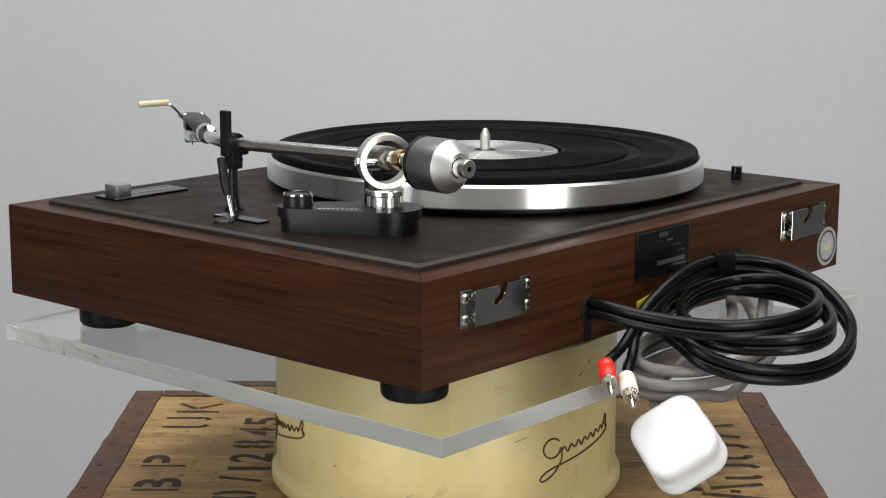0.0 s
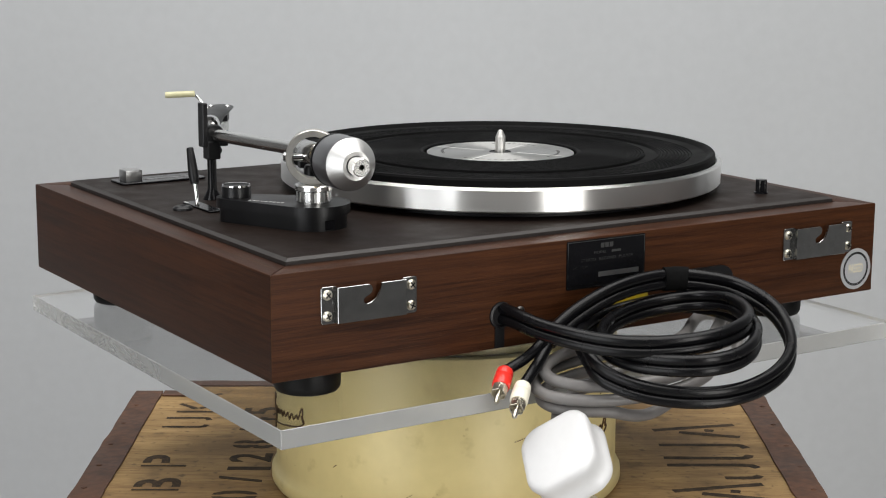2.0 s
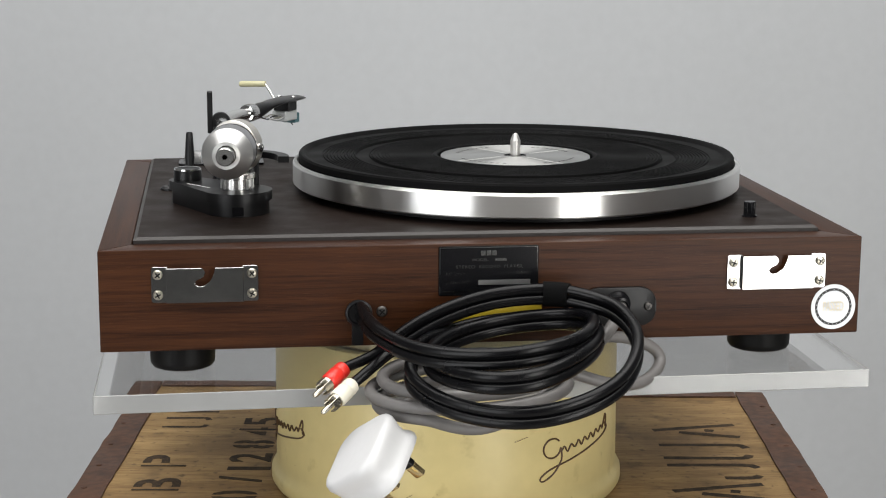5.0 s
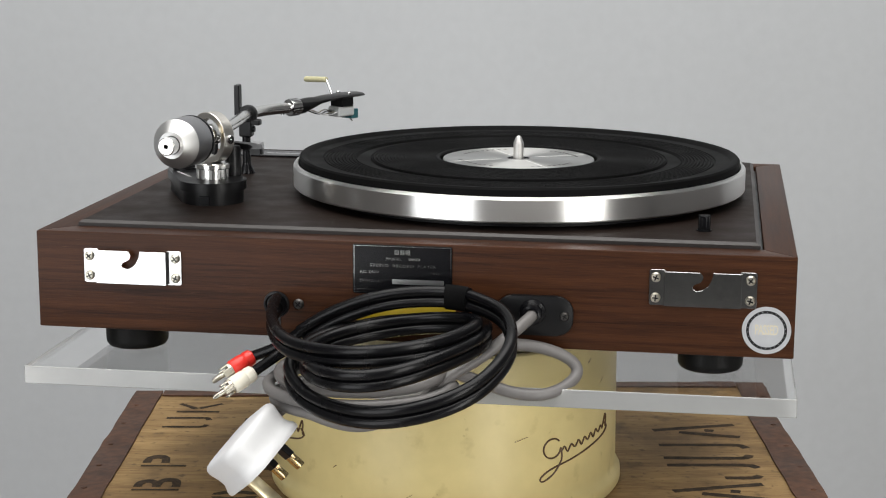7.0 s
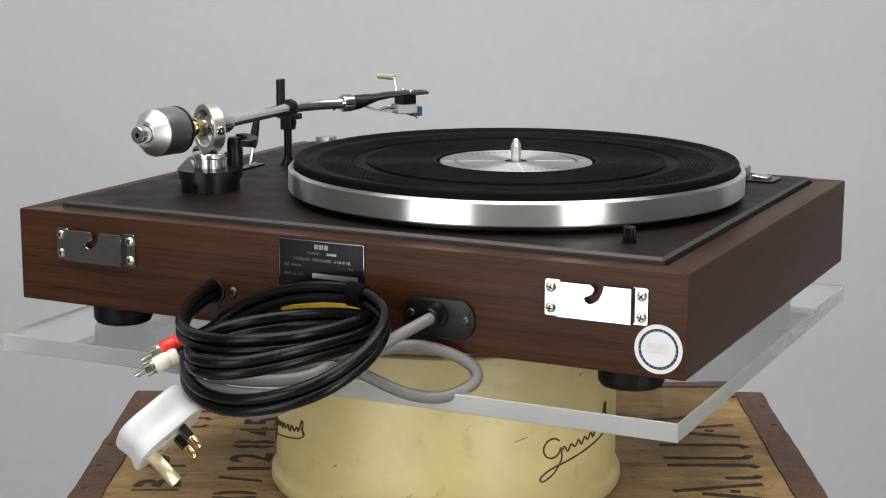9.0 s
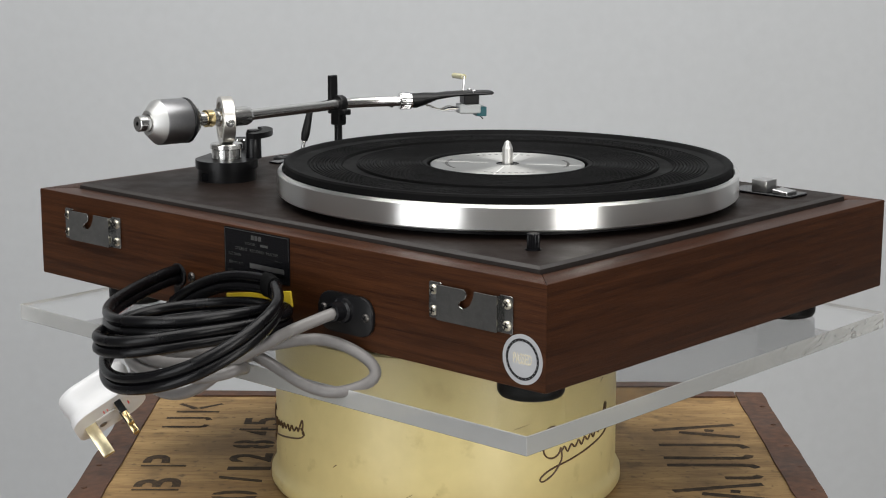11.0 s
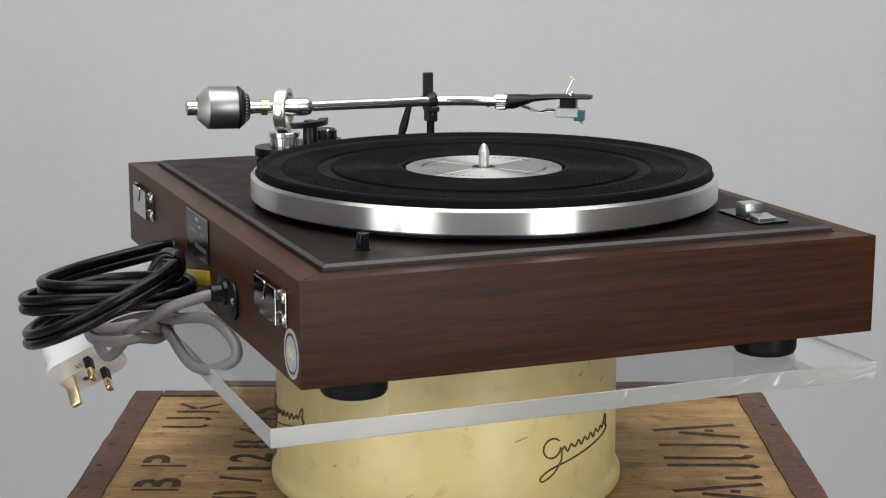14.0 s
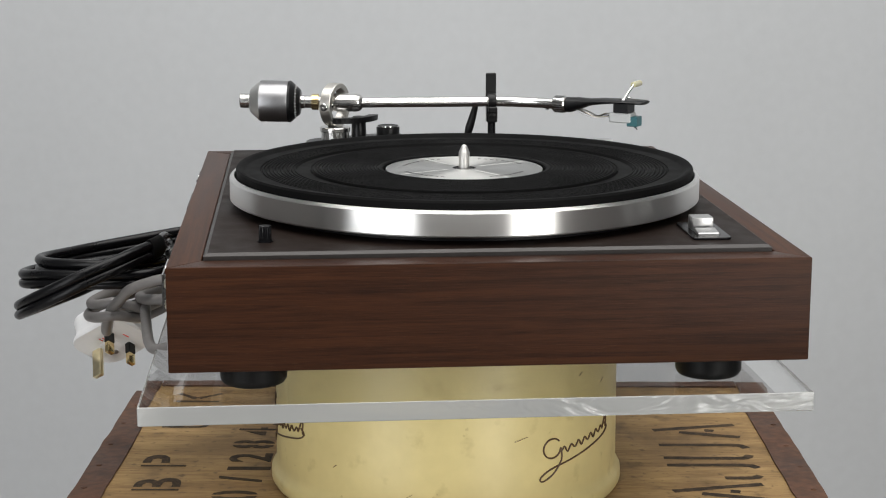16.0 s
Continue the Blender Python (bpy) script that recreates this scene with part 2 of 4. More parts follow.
def prism(bm, outline, z0, z1, m=None, bevel=0.0, seg=2):
    """Extrudes a flat outline (x, y) from z0 to z1; bevels its rims."""
    m = m or Matrix()
    lo = [bm.verts.new((x, y, z0)) for x, y in outline]
    hi = [bm.verts.new((x, y, z1)) for x, y in outline]
    n = len(lo)
    fs = [bm.faces.new(lo[::-1]), bm.faces.new(hi)]
    for i in range(n):
        fs.append(bm.faces.new((lo[i], lo[(i + 1) % n], hi[(i + 1) % n], hi[i])))
    vs = set(lo + hi)
    if bevel:
        es = list(fs[1].edges) + list(fs[0].edges)
        r = bmesh.ops.bevel(bm, geom=es, offset=bevel, segments=seg, affect="EDGES", profile=0.5)
        vs = {v for v in vs if v.is_valid} | {v for f in r["faces"] for v in f.verts}
    bmesh.ops.transform(bm, matrix=m, verts=list(vs))
    return bm


def rounded(x0, x1, y0, y1, r, n=6):
    pts = []
    for cx, cy, a in ((x1 - r, y1 - r, 0), (x0 + r, y1 - r, 90), (x0 + r, y0 + r, 180), (x1 - r, y0 + r, 270)):
        for k in range(n + 1):
            q = radians(a + 90 * k / n)
            pts.append((cx + r * math.cos(q), cy + r * math.sin(q)))
    return pts


def letters(words, size, m, depth=0.0002, spacing=1.0, squeeze=1.0, bold=0.0, gap=None):
    """A bmesh of words in the built-in font, centred on m, facing its z axis."""
    cu = bpy.data.curves.new("writing", "FONT")
    cu.body, cu.size, cu.extrude, cu.align_x, cu.align_y, cu.space_character = words, size, depth, "CENTER", "CENTER", spacing
    cu.resolution_u, cu.offset = 3, bold
    ob = bpy.data.objects.new("writing", cu)
    scene.collection.objects.link(ob)
    dg = bpy.context.evaluated_depsgraph_get()
    me = bpy.data.meshes.new_from_object(ob.evaluated_get(dg))
    bm = bmesh.new()
    bm.from_mesh(me)
    bpy.data.objects.remove(ob)
    bpy.data.curves.remove(cu)
    bpy.data.meshes.remove(me)
    if gap:                    # the bridge of a stencil: a strip left out of the letter
        for x in gap:
            bmesh.ops.bisect_plane(bm, geom=bm.verts[:] + bm.edges[:] + bm.faces[:], plane_co=(x * size, 0, 0), plane_no=(1, 0, 0))
        drop = [f for f in bm.faces if gap[0] * size < f.calc_center_median().x < gap[1] * size]
        bmesh.ops.delete(bm, geom=drop, context="FACES")
    bmesh.ops.transform(bm, matrix=m @ Matrix.Diagonal((squeeze, 1, 1, 1)), verts=bm.verts)
    return bm


# ---------------------------------------------------------------- room
X0, X1, Y0, Y1, ZC = -2.6, 2.6, -3.4, 1.25, 2.7
def slab(name, x0, x1, y0, y1, z0, z1, m, label, category):
    bm = box(bmesh.new(), x0, x1, y0, y1, z0 - ZO, z1 - ZO)
    return single(name, bm, m, ((x0 + x1) / 2, (y0 + y1) / 2, z0 - ZO), label, category, kind="structure")


slab("floor", X0, X1, Y0, Y1, -0.1, 0, FLOOR, "plain grey floor of the room", "floor")
slab("ceiling", X0, X1, Y0, Y1, ZC, ZC + 0.1, CEIL, "plain white painted ceiling", "ceiling")
slab("wall_north", X0, X1, Y1, Y1 + 0.1, 0, ZC, WALL, "smooth pale grey painted wall", "wall")
# The next three walls are out of view, added dark to shape reflections.
slab("wall_south", X0, X1, Y0 - 0.1, Y0, 0, ZC, SIDE, "unseen wall, dark grey to keep reflections dark", "wall")
slab("wall_east", X1, X1 + 0.1, Y0, Y1, 0, ZC, SIDE, "unseen wall, dark grey to keep reflections dark", "wall")
slab("wall_west", X0 - 0.1, X0, Y0, Y1, 0, ZC, SIDE, "unseen wall, dark grey to keep reflections dark", "wall")

# ---------------------------------------------------------------- tea chest
CT = 0.04                      # the chest's top
CX0, CX1, CY0, CY1 = -0.2600, 0.2615, -0.215, 0.207


# stencil letters as brush strokes in a unit cell: across, up
STROKES = {"A": (((0.04, 1.0), (0.28, 0.5), (0.50, 0.0)), ((-0.10, 0.70), (-0.30, 0.3), (-0.45, 0.0)), ((-0.06, 0.34), (0.14, 0.32))),
           "U": (((0.46, 1.0), (0.47, 0.18), (0.40, 0.05), (0.24, 0.0)), ((-0.46, 1.0), (-0.47, 0.18), (-0.40, 0.05), (-0.24, 0.0))),
           "J": (((0.40, 1.0), (0.40, 0.18), (0.33, 0.05), (0.20, 0.0)), ((-0.45, 0.42), (-0.45, 0.12), (-0.30, 0.02))),
           "K": (((-0.42, 1.0), (-0.42, 0.0)), ((-0.10, 0.56), (0.46, 1.0)), ((-0.06, 0.50), (0.46, 0.0)))}


def brush(bm, line, half, seed):
    """A flat stroke of ink with uneven edges along a line."""
    path = spline([Vector((*p, 0)) for p in line], 8)
    pairs = []
    for i, p in enumerate(path):
        t = (path[min(i + 1, len(path) - 1)] - path[max(i - 1, 0)]).normalized()
        n = Vector((-t.y, t.x, 0))
        w = half * (1 + 0.30 * noise.noise(Vector((i * 0.7, seed * 9.1, line[0][0] * 200))))
        pairs.append((bm.verts.new(p + n * w), bm.verts.new(p - n * w * 0.95)))
    for (a, b), (c, d) in zip(pairs, pairs[1:]):
        bm.faces.new((a, b, d, c))


def tea_chest():
    chest = thing("tea_chest", (0, 0, -ZO), "old plywood tea chest with rusty metal edges and stencilled letters", "chest")
    t = 0.006
    part("top_panel", box(bmesh.new(), CX0 + t, CX1 - t, CY0 + t, CY1 - t, CT - t, CT), PLY, chest)
    for x0, x1, y0, y1 in ((CX0, CX0 + t, CY0, CY1), (CX1 - t, CX1, CY0, CY1), (CX0 + t, CX1 - t, CY0, CY0 + t), (CX0 + t, CX1 - t, CY1 - t, CY1)):
        part("side_panel", box(bmesh.new(), x0, x1, y0, y1, -ZO, CT - 0.0005), PLY, chest)
    w, e = 0.0215, 0.0012

    def strip(x0, x1, y0, y1, z0, z1, dx, dy):
        """An L of sheet metal folded over an edge, a little dented."""
        bm = bmesh.new()
        n = 24
        for k in range(n):
            if dx:   # runs along y
                ya, yb = y0 + (y1 - y0) * k / n, y0 + (y1 - y0) * (k + 1) / n
                box(bm, x0, x1, ya, yb, CT + 0.0003, CT + e)
                box(bm, x0 if dx < 0 else x1 - e, x0 + e if dx < 0 else x1, ya, yb, CT - w, CT + 0.0003)
            else:
                xa, xb = x0 + (x1 - x0) * k / n, x0 + (x1 - x0) * (k + 1) / n
                box(bm, xa, xb, y0, y1, CT + 0.0003, CT + e)
                box(bm, xa, xb, y0 if dy < 0 else y1 - e, y0 + e if dy < 0 else y1, CT - w, CT + 0.0003)
        bmesh.ops.remove_doubles(bm, verts=bm.verts, dist=1e-5)
        for v in bm.verts:
            q = v.co * 60
            v.co += Vector((noise.noise(q), noise.noise(q + Vector((9, 0, 0))), 0)) * 0.0011 * (1 if v.co.z > CT else 0.4)
            if v.co.z > CT + 0.0005:
                v.co.z += 0.0009 * abs(noise.noise(q + Vector((0, 7, 0))))
        return bm
    part("edge_strip", strip(CX0 - e, CX0 + w, CY0, CY1, 0, 0, -1, 0), RUST, chest, "rusty folded metal edge strip")
    part("edge_strip", strip(CX1 - w, CX1 + e, CY0, CY1, 0, 0, 1, 0), RUST, chest, "rusty folded metal edge strip")
    part("edge_strip", strip(CX0 + w + 0.001, CX1 - w - 0.001, CY1 - 0.013, CY1 + e, 0, 0, 0, 1), RUST, chest, "rusty folded metal edge strip")
    part("edge_strip", strip(CX0 + w + 0.001, CX1 - w - 0.001, CY0 - e, CY0 + 0.018, 0, 0, 0, -1), RUST, chest, "rusty folded metal edge strip")
    # corner posts of the same strip, down the four uprights
    for sx, x in ((-1, CX0), (1, CX1)):
        for sy, y in ((-1, CY0), (1, CY1)):
            bm = bmesh.new()
            box(bm, min(x + sx * e, x - sx * w), max(x + sx * e, x - sx * w), min(y, y + sy * e), max(y, y + sy * e), -ZO, CT - w)
            box(bm, min(x, x + sx * e), max(x, x + sx * e), min(y, y - sy * w), max(y, y - sy * w), -ZO, CT - w)
            part("corner_strip", bm, RUST, chest)
    # tacks along the strips
    for x in (CX0 + 0.006, CX1 - 0.006):
        for y in (0.165, 0.115, 0.06, 0.01, -0.04, -0.10):
            part("tack", lathe(bmesh.new(), [(0.0022, 0), (0.0022, 0.0006), (0, 0.0012)], Matrix.Translation((x + 0.002 * noise.noise(Vector((x * 9, y * 50, 0))), y, CT + e)), 10), RUST, chest)
    # stencilled writing, read from the side, letter by letter
    split = {"B": (-0.17, -0.08), "P": (-0.15, -0.06), "8": (-0.05, 0.05), "0": (-0.05, 0.05), "4": (-0.02, 0.06), "K": (-0.17, -0.09)}
    rows = (("UK", 0.0345, 0.026, 0.0011, ((-0.2065, 0.1205), (-0.2015, 0.1610))), ("BP", 0.0330, 0.027, 0.0011, ((-0.2045, -0.0290), (-0.2070, 0.0240))),
            ("0/12845", 0.0315, 0.020, 0.0009, ((-0.1475, -0.0525), (-0.1475, -0.0175), (-0.1440, 0.0067), (-0.1455, 0.0317), (-0.1470, 0.0640), (-0.1465, 0.0970), (-0.1450, 0.1240))),
            ("AJUA", 0.0650, 0.0340, 0.0012, ((0.1900, -0.0430), (0.1930, 0.0030), (0.1925, 0.0490), (0.1925, 0.1005))))
    for words, high, wide, bold, places in rows:
        for k, (ch, (x, y)) in enumerate(zip(words, places)):
            lean = 2 * noise.noise(Vector((k * 5.1, x * 30, 1)))
            wd = wide * (0.35 if ch == "1" else 0.7 if ch == "/" else 1.0)
            if ch in STROKES:
                bm = bmesh.new()
                for line in STROKES[ch]:
                    brush(bm, [(u * wd, (v - 0.5) * high) for u, v in line], 0.0034 if high > 0.05 else 0.0024, k)
                fit_in = Matrix()
            else:
                bm = letters(ch, high / 0.7, Matrix(), 0.0001, 1.0, 1.0, bold, split.get(ch))
                lo = [min(v.co[i] for v in bm.verts) for i in (0, 1)]
                hi = [max(v.co[i] for v in bm.verts) for i in (0, 1)]
                fit_in = Matrix.Diagonal((wd / (hi[0] - lo[0]), high / (hi[1] - lo[1]), 1, 1)) @ Matrix.Translation((-(lo[0] + hi[0]) / 2, -(lo[1] + hi[1]) / 2, 0))
            bmesh.ops.transform(bm, matrix=pose(x, y, CT + 0.0002, 0, 0, 90 + lean) @ fit_in, verts=bm.verts)
            part("letter", bm, INK, chest, "black stencilled letter")
    return chest


tea_chest()

# ---------------------------------------------------------------- tin drum
TC = Vector((-0.0012, 0.0, CT))


def tin_drum():
    tin = thing("tin_drum", TC, "round cream enamelled tin with brown script writing, standing on the chest", "tin")
    m = Matrix.Translation(TC)
    h = 0.1060
    bm = lathe(bmesh.new(), [(0.0, 0.001), (0.1235, 0.001), (0.1248, 0.003), (0.1248, 0.0085), (0.1238, 0.0105), (0.1216, 0.0135), (0.1212, 0.018), (0.1206, h - 0.004), (0.1200, h), (0.1170, h + 0.001), (0.1165, h - 0.002), (0, h - 0.002)], m, 128)
    part("body", bm, CREAM, tin)
    # the turning plate let into its lid
    part("lid_plate", lathe(bmesh.new(), [(0, h - 0.0015), (0.105, h - 0.0015), (0.108, h), (0.108, 0.1098), (0.106, 0.1104), (0, 0.1104)], m, 96), CREAM_RIM, tin, "flat cream turning plate in the lid")

    def script(a0, z0, scale):
        """A flowing brown script flourish on the curved side: a tall loop, a row of waves and a long underline."""
        pts = []
        L = lambda u, v: pts.append((a0 + u * scale, z0 + v * scale * 0.68))
        for k in range(15):
            q = radians(40 + 290 * k / 14)
            L(7 + 6 * math.cos(q), 13 + 8 * math.sin(q))
        L(13, 12); L(13.5, 2); L(8, -8); L(1, -13); L(-1, -10); L(6, -4)
        L(20, 0); L(36, 4.5); L(53, 10); L(58, 15); L(55, 19)
        row = []
        for k in range(64):
            u = 14 + 38 * k / 63
            row.append((a0 + u * scale, z0 + (9.5 + 0.19 * (u - 14) + 2.7 * math.sin(k * 0.66) * (0.8 + 0.2 * math.sin(k * 0.31))) * scale * 0.68))
        tail = [(a0 + u * scale, z0 + v * scale * 0.68) for u, v in ((52, 15.5), (54, 21), (56, 26), (57, 23), (56.5, 16), (58.5, 14.5))]

        def wrap(path):
            r = 0.1213
            out = []
            for u, v in path:
                a = u / r
                out.append(TC + Vector((r * math.sin(a), -r * math.cos(a), v - CT)))
            return out
        bm = bmesh.new()
        for path in (pts, row, tail):
            line = spline([Vector((p[0], p[1], 0)) for p in path], 5)
            tube(bm, wrap([(p.x, p.y) for p in line]), 0.00062, 6)
        return bm
    for a0 in (31.5, -85.5, -203, 151):
        part("script", script(radians(a0) * 0.1213, 0.0785, 0.00122), GOLD_INK, tin, "brown script flourish with underline")
    # scratches and chips in the enamel
    for a, z, w in ((22, 0.098, 0.010), (-12, 0.062, 0.004), (52, 0.133, 0.003), (8, 0.058, 0.003), (47, 0.126, 0.0035), (-38, 0.075, 0.003), (60, 0.116, 0.003)):
        bm = bmesh.new()
        r = 0.1211
        n = 6
        for k in range(n):
            q = radians(a) + w / r * k / n
            box(bm, -w / n * 0.3, w / n * 0.3, -0.0002, 0.0002, -0.00025, 0.0003, 0, 1, Matrix.Translation(TC + Vector((r * math.sin(q), -r * math.cos(q), z - CT + 0.0004 * k + 0.0006 * noise.noise(Vector((k * 3.1, a, 0)))))) @ pose(0, 0, 0, 0, 0, math.degrees(q)))
        part("chip", bm, RUST, tin, "chipped enamel mark")
    return tin


tin_drum()

# ---------------------------------------------------------------- acrylic board
AX0, AX1, AY0, AY1, AZ0, AZ1 = -0.2353, 0.2349, -0.1964, 0.1955, 0.1503, 0.1616
SLANT = 0.0046                 # rise of the board along x


def acrylic_board():
    bm = box(bmesh.new(), AX0, AX1, AY0, AY1, AZ0, AZ1, 0.0004, 1)
    bm.normal_update()
    for v in bm.verts:
        v.co.z += SLANT * v.co.x
    for f in bm.faces:
        f.material_index = 0 if abs(f.normal.z) > 0.9 else 1 if f.normal.y < -0.9 else 2
    return single("acrylic_board", bm, [ACRYLIC, ACRYLIC_EDGE, ACRYLIC_CHIPPED], (0, 0, AZ0), "thick clear acrylic board with sawn edges under the record player", "board")


board = acrylic_board()
board.visible_shadow = False

# ---------------------------------------------------------------- record player
PX0, PX1, PY0, PY1, PZ0, PZ1 = -0.2311, 0.2324, -0.1780, 0.1917, 0.1817, 0.2427
BF = 0.0165                    # its front board is thinner
BW = 0.0190                    # thickness of the plinth's boards
DZ = 0.2463                    # the deck's top
player = thing("record_player", (0, 0, AZ1), "walnut veneered record player with dark deck, aluminium platter and silver tonearm", "record player")


def plinth():
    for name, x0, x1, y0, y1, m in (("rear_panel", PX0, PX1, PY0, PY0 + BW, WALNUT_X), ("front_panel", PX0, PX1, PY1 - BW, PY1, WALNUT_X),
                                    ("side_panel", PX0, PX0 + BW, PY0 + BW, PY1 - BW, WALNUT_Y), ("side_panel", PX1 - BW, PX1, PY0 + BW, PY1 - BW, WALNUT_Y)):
        # mitred boards
        bm = bmesh.new()
        if m is WALNUT_X:
            s = BW if y0 == PY0 else -BF
            ya = y0 if y0 == PY0 else y1
            o = [(x0, ya), (x1, ya), (x1 - BW, ya + s), (x0 + BW, ya + s)]
        else:
            s = BW if x0 == PX0 else -BW
            xa = x0 if x0 == PX0 else x1
            o = [(xa, PY0), (xa, PY1), (xa + s, PY1 - BF), (xa + s, PY0 + BW)]
        if (m is WALNUT_X) != (s > 0):
            o = o[::-1]
        prism(bm, o, PZ0, PZ1, None, 0.0006, 2)
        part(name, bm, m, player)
    part("base_board", box(bmesh.new(), PX0 + BW, PX1 - BW, PY0 + BW, PY1 - BW, PZ0 + 0.004, PZ0 + 0.012), BLACK, player)
    bm = bmesh.new()
    prism(bm, [(PX0 + BW - 0.001, PY0 + BW - 0.001), (PX1 - BW + 0.001, PY0 + BW - 0.001), (PX1 - BW + 0.001, PY1 - BF + 0.001), (PX0 + BW - 0.001, PY1 - BF + 0.001)], PZ1 - 0.006, PZ1 - 0.0035)
    part("deck_bed", bm, BLACK, player)
    bm = bmesh.new()
    x0, x1, y0, y1 = -0.2113, 0.2113, -0.1580, 0.1738
    e = 0.0024
    lo = [(x0, y0), (x1, y0), (x1, y1), (x0, y1)]
    hi = [(x0 + e, y0 + e), (x1 - e, y0 + e), (x1 - e, y1 - e), (x0 + e, y1 - e)]
    v = [[bm.verts.new((*p, z)) for p in q] for q, z in ((lo, PZ1 - 0.004), (lo, DZ - 0.0016), (hi, DZ))]
    for a, b in zip(v, v[1:]):
        for i in range(4):
            bm.faces.new((a[i], a[(i + 1) % 4], b[(i + 1) % 4], b[i])).material_index = 1
    bm.faces.new(v[2])
    bm.faces.new(v[0][::-1])
    part("deck", bm, [DECK, DECK_EDGE], player, "dark brown deck plate with bevelled rim", 20)


plinth()
PC = (0.0474, 0.0072)


def turned_metal(name, colour, rough, aniso, turn_by=0.0):
    """Metal turned on a lathe, with streaks of light from its centre."""
    m = bpy.data.materials.new(name)
    m.use_nodes = True
    b = m.node_tree.nodes["Principled BSDF"]
    b.inputs["Base Color"].default_value = (*colour, 1)
    b.inputs["Metallic"].default_value, b.inputs["Roughness"].default_value, b.inputs["Anisotropic"].default_value = 1.0, rough, aniso
    t = m.node_tree.nodes.new("ShaderNodeTangent")
    t.direction_type, t.axis = "RADIAL", "Z"
    b.inputs["Anisotropic Rotation"].default_value = turn_by
    m.node_tree.links.new(t.outputs[0], b.inputs["Tangent"])
    return m


DISC = turned_metal("turned_disc_metal", (0.48, 0.48, 0.465), 0.36, 0.9, 0.25)
SPINDLE = mat("satin_steel", (0.75, 0.74, 0.72), 0.42, 1.0)
FOOT = mat("matt_black_rubber", (0.004, 0.004, 0.004), 0.45, 0, 0.1, 200, spec=0.15)
RIM = turned_metal("turned_rim_metal", (0.84, 0.835, 0.82), 0.32, 1.0, 0.25)


def platter():
    m = Matrix.Translation((*PC, 0))
    R = 0.156
    # Black disc under the platter stands in for the shadow in its gap.
    part("platter_gap_shade", lathe(bmesh.new(), [(0, DZ + 0.0005), (R - 0.014, DZ + 0.0005), (R - 0.014, 0.2515), (0, 0.2515)], m, 96), BLACK, player)
    pl = part("platter", lathe(bmesh.new(), [(R - 0.02, 0.2512), (R - 0.0012, 0.2512), (R, 0.2522), (R, 0.2655), (R - 0.0010, 0.2668), (R - 0.003, 0.2672), (R - 0.003, 0.262), (0, 0.262)], m, 160), RIM, player, "brushed aluminium platter")
    prof = [(R - 0.004, 0.2625), (R - 0.0042, 0.2712), (R - 0.0052, 0.2724), (R - 0.0065, 0.2726), (R - 0.0085, 0.2718), (R - 0.010, 0.2702)]

    r = R - 0.0105
    while r > 0.058:
        if r > 0.138 or 0.112 > r > 0.104:
            prof += [(r, 0.2700 if r > 0.138 else 0.2686), (r - 0.002, 0.2700 if r > 0.138 else 0.2686)]
        else:
            prof += [(r, 0.2700), (r - 0.0004, 0.2692), (r - 0.0012, 0.2692), (r - 0.0016, 0.2700)]
        r -= 0.0024
    prof += [(0.0555, 0.2700), (0.0545, 0.2692), (0.0545, 0.2640), (0, 0.2640)]
    part("mat", lathe(bmesh.new(), prof, m, 128), RUBBER, pl, "ribbed black rubber platter mat")
    disc = part("label_disc", lathe(bmesh.new(), [(0, 0.2645), (0.0525, 0.2645), (0.0525, 0.2688), (0.0520, 0.2691), (0.008, 0.2691), (0.008, 0.268), (0, 0.268)], m, 96), DISC, pl, "silver centre disc with fine printed ring")
    bm = bmesh.new()
    for a0, a1 in ((20, 62), (110, 160), (200, 250), (290, 335)):
        for k in range(9):
            q = m @ pose(0, 0, 0, 0, 0, a0 + (a1 - a0) * k / 8)
            box(bm, 0.0405, 0.0425, -0.0011, 0.0011, 0.26915, 0.26922, 0, 1, q)
    part("bar", bm, OLD_SCREW, disc)
    for q in (30, 120, 210, 300):
        part("line", box(bmesh.new(), 0.013, 0.0505, -0.0005, 0.0005, 0.26912, 0.2692, 0, 1, m @ pose(0, 0, 0, 0, 0, q)), WHITE_INK, disc)
    part("spindle", lathe(bmesh.new(), [(0.0036, 0.268), (0.0036, 0.2795), (0.0034, 0.2800), (0.0018, 0.2838), (0.0008, 0.2846), (0, 0.2848)], m, 24), SPINDLE, pl, "", 15)
    part("spindle_hole", lathe(bmesh.new(), [(0, 0.2684), (0.0078, 0.2684), (0.0078, 0.26912), (0.0072, 0.26912), (0.0072, 0.2686), (0, 0.2686)], m, 32), BLACK, pl)


platter()


def feet():
    for x, y in ((-0.1842, -0.1313), (0.1842, -0.1315), (0.1875, 0.1434), (-0.1875, 0.1434)):
        z = AZ1 + SLANT * x
        prof = [(0, z), (0.0165, z), (0.0185, z + 0.0008), (0.0198, z + 0.0028), (0.0200, z + 0.005), (0.0203, PZ0 + 0.003), (0.0203, PZ0 + 0.005), (0, PZ0 + 0.005)]
        part("foot", lathe(bmesh.new(), prof, Matrix.Translation((x, y, 0)), 40), FOOT, player, "round black rubber foot")


feet()


# ---------------------------------------------------------------- rear of the plinth
def ring_pts(c, a, b, k0, k1, n=24):
    """Points on an ellipse c + a cos + b sin, from turn k0 to k1."""
    c, a, b = Vector(c), Vector(a), Vector(b)
    m = max(2, int(n * abs(k1 - k0)))
    return [c + a * math.cos(2 * math.pi * (k0 + (k1 - k0) * i / m)) + b * math.sin(2 * math.pi * (k0 + (k1 - k0) * i / m)) for i in range(m + 1)]


